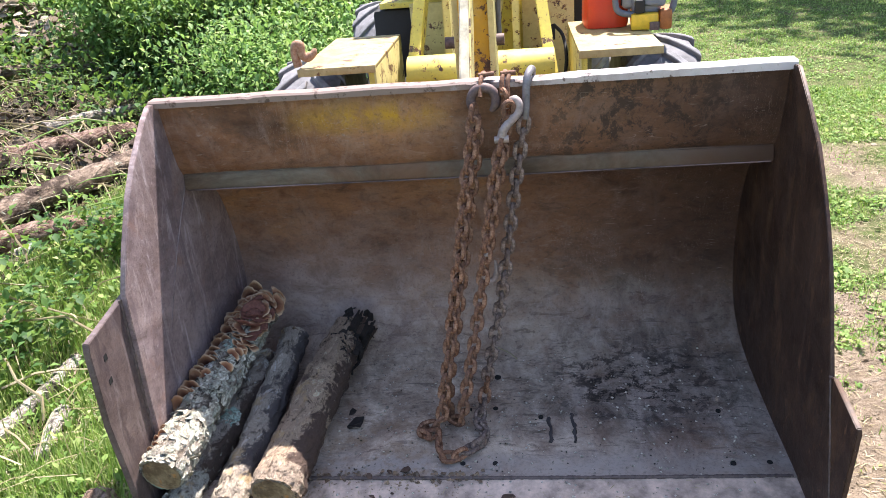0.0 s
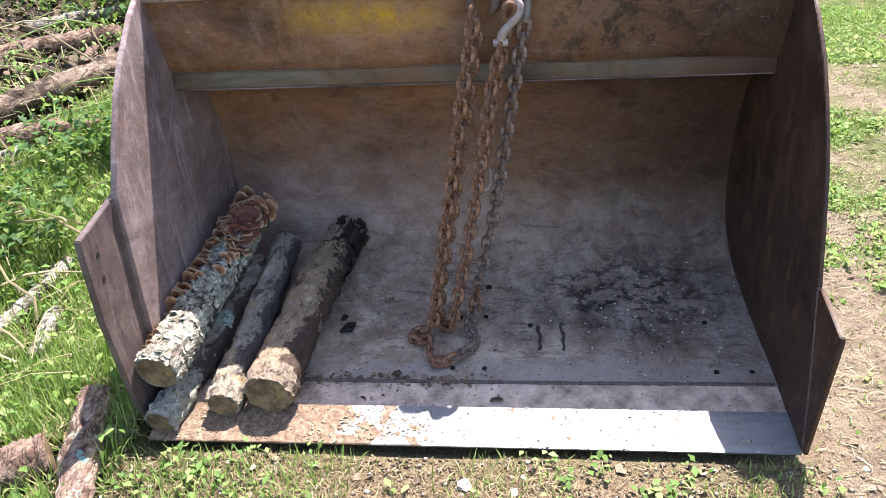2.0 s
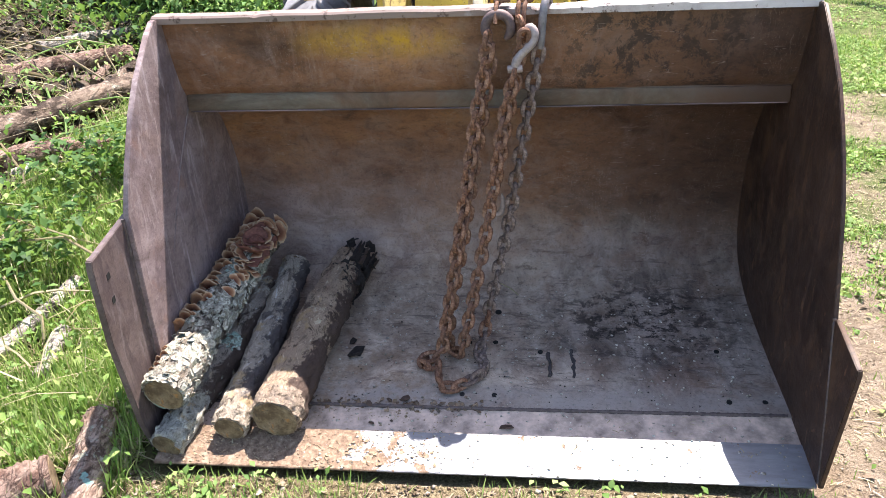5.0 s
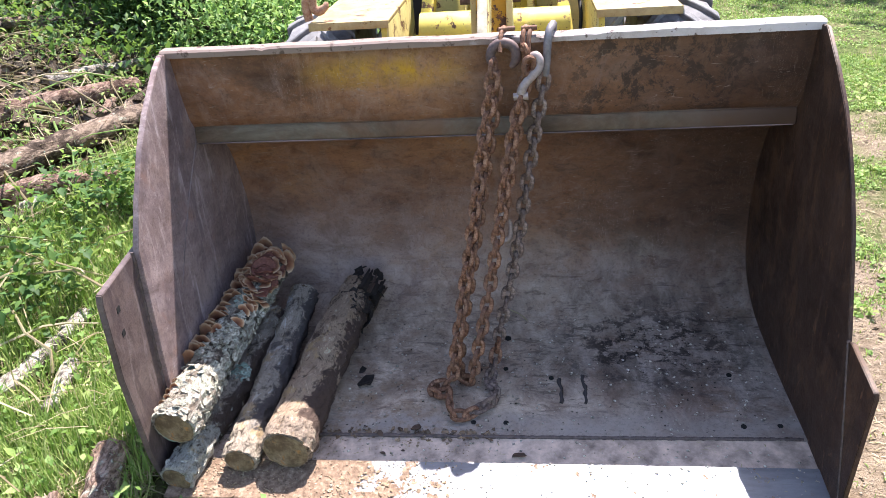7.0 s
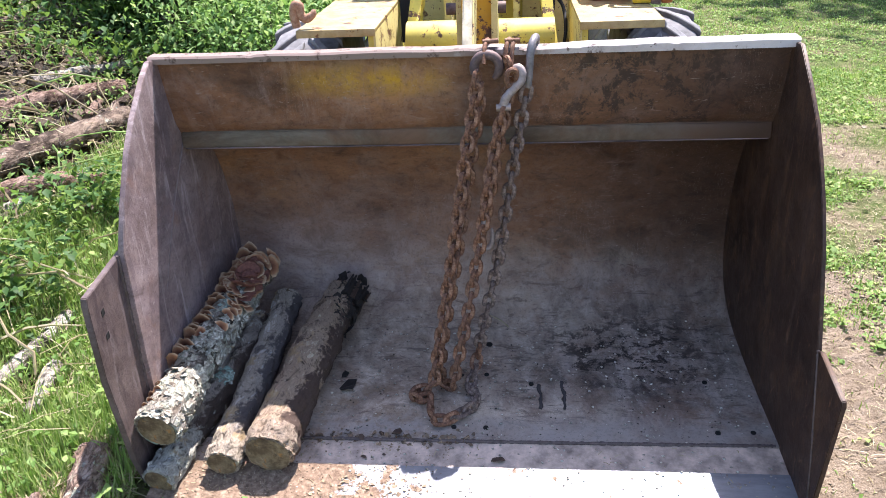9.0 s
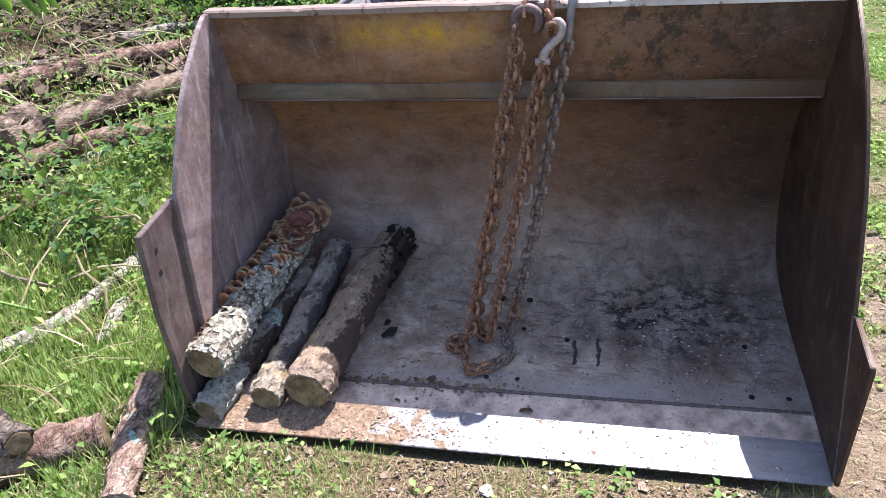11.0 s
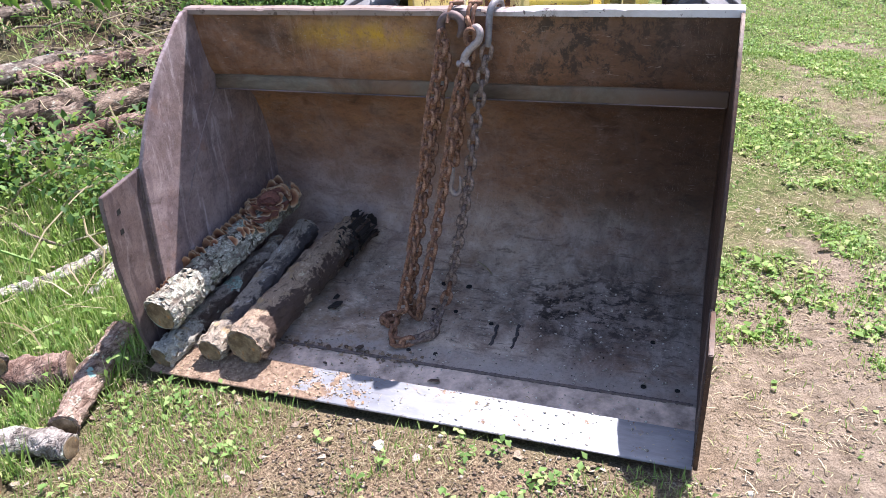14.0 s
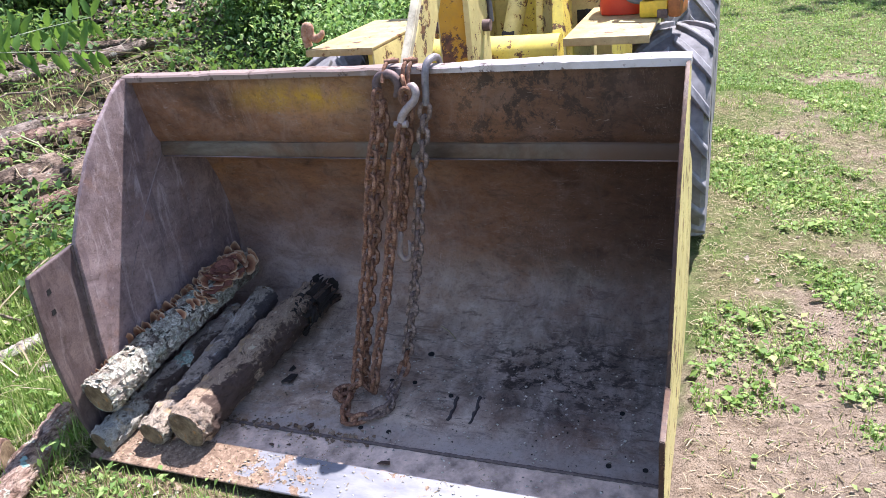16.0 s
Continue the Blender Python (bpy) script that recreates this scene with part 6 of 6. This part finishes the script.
def lance_plant():
    """An arching stem with long hanging leaves on both sides."""
    ob = thing("lance_leaf_plant", "arching green stem with long lance-shaped leaves", "plant", (-4.6, 1.5, rise(-4.6, 1.5)))
    o = Vector(ob.location)
    pale = plain("pale_green_stem", (0.2, 0.25, 0.14), 0.6)
    blade = [(0, 0, 0), (-0.5, 0.3, 0.04), (0, 0.3, 0), (0.5, 0.3, 0.04), (-0.42, 0.65, -0.03), (0, 0.65, -0.07), (0.42, 0.65, -0.03), (0, 1, -0.2)]
    bf = [(0, 2, 1), (0, 3, 2), (1, 2, 5, 4), (2, 3, 6, 5), (4, 5, 7), (5, 6, 7)]
    me = mesh("leaf", blade, bf, True)
    me.materials.append(leaf_material("lance_leaf_green", (0.04, 0.11, 0.022), (0.1, 0.21, 0.045), (0.2, 0.33, 0.09)))
    r = random.Random(3)
    for line, first in (([o, (-4.4, 1.7, 1.0), (-4.1, 2.1, 1.06), (-3.95, 2.6, 1.0), (-3.7, 3.05, 0.93)], 6), ([o, (-4.5, 2.2, 1.0), (-4.35, 3.0, 1.1), (-4.2, 3.6, 1.15)], 12)):
        stem = curve(line, 30)
        part("stem", tube([p - o for p in stem], [0.011 - 0.0003 * k for k in range(30)], 7), pale, ob)
        for k in range(first, 30):
            for s in (-1, 1):
                l = new("leaf", me)
                l.parent = ob
                d = (stem[min(k + 1, 29)] - stem[k - 1]).normalized()
                side = d.cross(Vector((0, 0, 1))).normalized() * s
                f = (side * r.uniform(0.2, 0.7) + d * r.uniform(-0.2, 0.5) + Vector((0, 0, r.choice((-1.2, -0.9, 1.0)) * r.uniform(0.6, 1.2)))).normalized()
                x = f.cross(Vector((0.5, -1, 0.35))).normalized()
                m = Matrix((x, f, x.cross(f))).transposed().to_4x4() @ Matrix.Diagonal((0.062, r.uniform(0.15, 0.25), 0.2, 1))
                m.translation = stem[k] - o
                l.matrix_local = m


lance_plant()


def tree(at, h, r, seed, leaves_n=9000):
    rp, rb = random.Random(seed), np.random.default_rng(seed)
    x, y = at
    z = rise(x, y)
    ob = thing("tree", "large broad-leaved tree with a dark trunk beyond the lawn", "tree", (x, y, z), "trees beyond the lawn")
    limbs = [tube(curve([(0, 0, -0.2), (0.1, 0, h * 0.3), (0.0, 0.2, h * 0.7)], 10), [0.6, 0.42, 0.36, 0.33, 0.3, 0.28, 0.26, 0.24, 0.2, 0.16], 12)]
    tips = []
    for k in range(12):
        a = k * 2.4 + rp.uniform(-0.3, 0.3)
        z0 = h * rp.uniform(0.35, 0.7)
        tip = Vector((r * math.cos(a) * rp.uniform(0.5, 1), r * math.sin(a) * rp.uniform(0.5, 1), z0 + h * rp.uniform(0.1, 0.35)))
        limbs.append(tube(curve([(0, 0.1, z0), (tip.x * 0.5, tip.y * 0.5, z0 + 0.3), tip], 7), [0.13, 0.11, 0.09, 0.07, 0.05, 0.04, 0.02], 6))
        tips += [tip, tip * 0.75 + Vector((0, 0, h * 0.15))]
    part("trunk", merge(*limbs), BARK_GREY, ob)
    tips = np.array(tips)
    c = tips[rb.integers(0, len(tips), leaves_n)] + rb.normal(0, 1, (leaves_n, 3)) * r * 0.2
    s = 0.3 * rb.uniform(0.5, 1.4, leaves_n)
    part("crown", many("crown", LEAFLET, LEAFLET_F, turns(leaves_n, 0.8) * np.stack([s * 0.7, s, s], -1)[:, None, :], c), LEAF, ob)


for k, at in enumerate(((5.0, 20.2), (9.2, 14.6), (11.5, 23.5), (10.5, 18.5), (13.5, 29), (15.5, 19.5), (2.0, 36), (21, 28), (-4, 32), (-12, 24))):
    tree(at, 13 + k % 3, 4.5, 60 + k)
tagged(part("far_woods", many("far_woods", LEAFLET, LEAFLET_F, turns(26000, 0.8) * (0.9 * rng.uniform(0.5, 1.4, 26000))[:, None, None],
       (lambda a, d, z: np.stack([d * np.sin(a), d * np.cos(a), z], -1))(rng.uniform(-1.6, 1.6, 26000), rng.uniform(44, 58, 26000), 16 * rng.random(26000) ** 0.8)), LEAF), "dark green woods in the distance", "woods", kind="stuff")


def rock_mesh(seed):
    """A rough angular stone."""
    bm = bmesh.new()
    bmesh.ops.create_icosphere(bm, subdivisions=2, radius=1)
    for v in bm.verts:
        v.co *= 0.8 + 0.45 * noise.noise(v.co * 1.3 + Vector((seed * 3.1, 0, 0)))
        v.co.z *= 0.55
    return smooth(bm, 25)


ROCK = plain("tan_field_stone", (0.4, 0.33, 0.24), 0.9, 0, 0.5, 4, 0.6)
rock_shapes = []
for k in range(4):
    me = bpy.data.meshes.new("stone")
    b = rock_mesh(k)
    b.to_mesh(me)
    b.free()
    me.materials.append(ROCK)
    rock_shapes.append(me)
RK = random.Random(21)
for k in range(34):
    x, y, s = RK.uniform(3.5, 6.6), RK.uniform(14.5, 18.6), RK.uniform(0.1, 0.32)
    if math.hypot(x - 5.0, y - 20.2) < 0.9:
        continue
    ob = new("stone", RK.choice(rock_shapes))
    ob.location, ob.scale, ob.rotation_euler = (x, y, rise(x, y) + 0.1 * s), (s * 1.3, s, s), (0, 0, RK.uniform(0, 6))
    tagged(ob, "rough tan field stone lying below the large tree", "stone", "stones below the tree")
for k, (x, y) in enumerate(((5.4, 12.6), (6.3, 12.4), (7.2, 12.9), (6.8, 14.0), (8.2, 13.4), (7.9, 15.2))):
    bush("dark green low brush beside the stones", (x, y), 0.6, 0.5 + 0.25 * (k % 3), 2600, 0.08, LEAF, 300 + k)


# ---- debris in the bucket ----
def crumbs(name, label, pts, size, mat, category="debris"):
    base = [(-1, -0.6, 0), (0.7, -0.9, 0.1), (1, 0.6, 0), (-0.6, 0.9, 0.05), (0.1, 0.1, 0.7)]
    f = [(0, 1, 4), (1, 2, 4), (2, 3, 4), (3, 0, 4), (3, 2, 1, 0)]
    n = len(pts)
    m = turns(n, 0.3) * (size * rng.uniform(0.3, 1.5, n))[:, None, None]
    return tagged(part(name, many(name, base, f, m, pts), mat), label, category, kind="stuff")


def edge_z(y):
    return np.interp(y, [-0.24, -0.1, -0.0999, 0.004], [-0.0118, 0.0142, 0.0098, 0.0257])


n = 2600
xy = np.column_stack([-0.9 + 0.85 * rng.random(n) ** 1.2, rng.uniform(-0.235, -0.005, n)])
xy = xy[np.array([rng.random() < max(0.05, 0.6 + 1.2 * n2(x, y, 9, 2)) * (1.2 - (x + 0.9)) for x, y in xy])]
crumbs("mud_crumbs", "brown mud and sawdust crumbs on the bucket edge", np.column_stack([xy, edge_z(xy[:, 1]) + 0.001]), 0.0021, lichen_material("brown_crumb", (0.2, 0.125, 0.075), (0.45, 0.33, 0.21), (0.62, 0.5, 0.36)))
spots = []
for _ in range(420):
    x, y = -0.9 + 0.8 * rnd.random() ** 1.1, rnd.uniform(-0.235, -0.01)
    if n2(x, y, 7, 2) > 0.05:
        spots.append((Vector((x, y, float(edge_z(y)) + 0.0006)), Vector((0, -0.1, 1))))
tagged(part("mud_patches", flakes(spots, 0.0065, 31, 0.5), lichen_material("dried_mud", (0.2, 0.13, 0.08), (0.34, 0.24, 0.15), (0.46, 0.34, 0.22))), "patches of dried brown mud on the bucket edge", "mud", kind="stuff")
n = 900
xy = np.column_stack([rng.uniform(-0.5, 0.93, n), rng.uniform(-0.24, 0.6, n) ** 1.0])
z = np.array([floor_z(y) + 0.003 if y > 0.004 else float(edge_z(y)) for x, y in xy])
crumbs("wood_chips", "tiny pale wood chips scattered on the bucket floor", np.column_stack([xy, z]), 0.0038, lichen_material("pale_chip", (0.4, 0.36, 0.3), (0.7, 0.66, 0.58)))
n = 260
xy = np.column_stack([rng.uniform(-0.6, 0.93, n), rng.uniform(0.02, 0.62, n)])
crumbs("dark_crumbs", "dark crumbs of bark scattered on the bucket floor", np.column_stack([xy, [floor_z(y) + 0.002 for y in xy[:, 1]]]), 0.0024, ROT)
n = 7000
xy = scatter(n, -1.3, 1.0, -1.0, -0.25, lambda x, y: min(1, max(0.05, 0.45 + 1.2 * n2(x, y, 3.3, 8.0))))
crumbs("soil_chips", "brown soil crumbs and bark chips before the bucket", np.column_stack([xy, heights(xy) + 0.002]), 0.0055, lichen_material("brown_soil_chip", (0.07, 0.042, 0.027), (0.2, 0.135, 0.09), (0.36, 0.26, 0.18)), "soil")
n = 9000
xy = scatter(n, 1.0, 2.6, -1.0, 1.2, lambda x, y: min(1, max(0.03, 0.3 + 0.5 * math.sin(y * 42 + 2.5 * n2(x, y, 3, 1.0)) * (1.05 < x < 1.75) + 0.9 * n2(x, y, 4.5, 6.0))))
crumbs("dirt_clods", "trodden dirt clods and tyre prints on the bare track", np.column_stack([xy, heights(xy) + 0.001]), 0.0048, lichen_material("tan_dirt_clod", (0.2, 0.15, 0.108), (0.35, 0.27, 0.2), (0.46, 0.37, 0.285)), "soil")
def tread_print(seed):
    """One low crumbled bar of dirt that a tyre lug has pressed up."""
    rnd3 = random.Random(seed)
    rows, k = [], 12
    for i in range(k + 1):
        u = i / k - 0.5
        wide, high = 0.013 * rnd3.uniform(0.5, 1.3), 0.012 * rnd3.uniform(0.2, 1.2) * (1 - (2 * u) ** 4)
        bend = 0.05 * u + 0.09 * u * u + rnd3.uniform(-0.004, 0.004)
        rows.append([(u * 0.3, bend + q * wide, high * h - 0.003) for q, h in ((-1.3, 0.0), (-0.5, 0.85), (0.35, 1.0), (1.2, 0.0))])
    verts = [v for row in rows for v in row]
    faces = [(i * 4 + j, i * 4 + 4 + j, i * 4 + 5 + j, i * 4 + 1 + j) for i in range(k) for j in range(3)]
    return verts, faces


verts, faces = [], []
PR = random.Random(64)
for lane, (x0, drift) in enumerate(((1.3, 0.08), (1.78, 0.14))):
    for k in range(24):
        y0 = -1.05 + 0.088 * k + PR.uniform(-0.012, 0.012)
        if PR.random() < 0.25 + 0.3 * lane:
            continue
        v, f = tread_print(PR.random())
        base, turn = len(verts), 0.18 * math.sin(k * 0.5) + (0.25 if k % 2 else -0.1)
        cx = x0 + drift * y0 + PR.uniform(-0.03, 0.03)
        for a, b, c in v:
            px, py = cx + a * math.cos(turn) - b * math.sin(turn), y0 + a * math.sin(turn) + b * math.cos(turn)
            verts.append((px, py, rise(px, py) + c))
        faces += [tuple(base + q for q in g) for g in f]
tagged(part("tyre_prints", mesh("tyre_prints", verts, faces, True), DIRT), "crumbled tyre prints pressed into the bare dirt track", "tyre prints", kind="stuff")
spots = []
for _ in range(150):
    x, y = -0.58 + 0.62 * rnd.random() ** 1.3, rnd.gauss(0.004, 0.012)
    spots.append((Vector((x, y, (floor_z(y) if y > 0.004 else float(edge_z(y))) + 0.004)), Vector((rnd.uniform(-0.5, 0.5), rnd.uniform(-0.5, 0.3), 1))))
tagged(part("seam_dirt", flakes(spots, 0.0085, 61, 0.6), lichen_material("brown_bark_dirt", (0.08, 0.048, 0.03), (0.19, 0.12, 0.075), (0.36, 0.25, 0.16))), "crust of bark scraps and soil along the weld of the bucket floor", "dirt", kind="stuff")
straw("bucket_straw", "short bits of dry straw on the bucket edge", np.column_stack([rng.uniform(-0.85, 0.9, 120), rng.uniform(-0.22, 0.0, 120)]), 0.009, 0.0016, STRAW, 0.002, 0.1, edge_z)
n = 900
xy = scatter(n, -1.2, 2.4, -0.95, -0.24)
crumbs("pebbles", "small pebbles and wood chips on the dirt", np.column_stack([xy, heights(xy) + 0.002]), 0.007, lichen_material("pale_pebble", (0.2, 0.15, 0.11), (0.5, 0.42, 0.34)))
chip("flat_stone", "pale flat stone lying on the dirt before the bucket", (0.02, -0.372, rise(0.02, -0.372) + 0.008), 0.024, plain("pale_stone", (0.33, 0.31, 0.28), 0.9), 41)
tagged(part("straw_stalk", tube(curve([(0.06, 0.6, 0.135), (0.1, 0.58, 0.125), (0.13, 0.56, 0.108)], 8), 0.0022, 5), STRAW), "single pale straw stalk on the bucket floor", "straw")
tagged(part("straw_stalk", tube(curve([(-1.0, 1.6, 0.95), (-1.15, 1.9, 0.8), (-1.4, 2.6, 0.3), (-1.5, 2.9, 0.02)], 12), 0.008, 6), STRAW), "pale dry stalk leaning beside the bucket", "stalk")
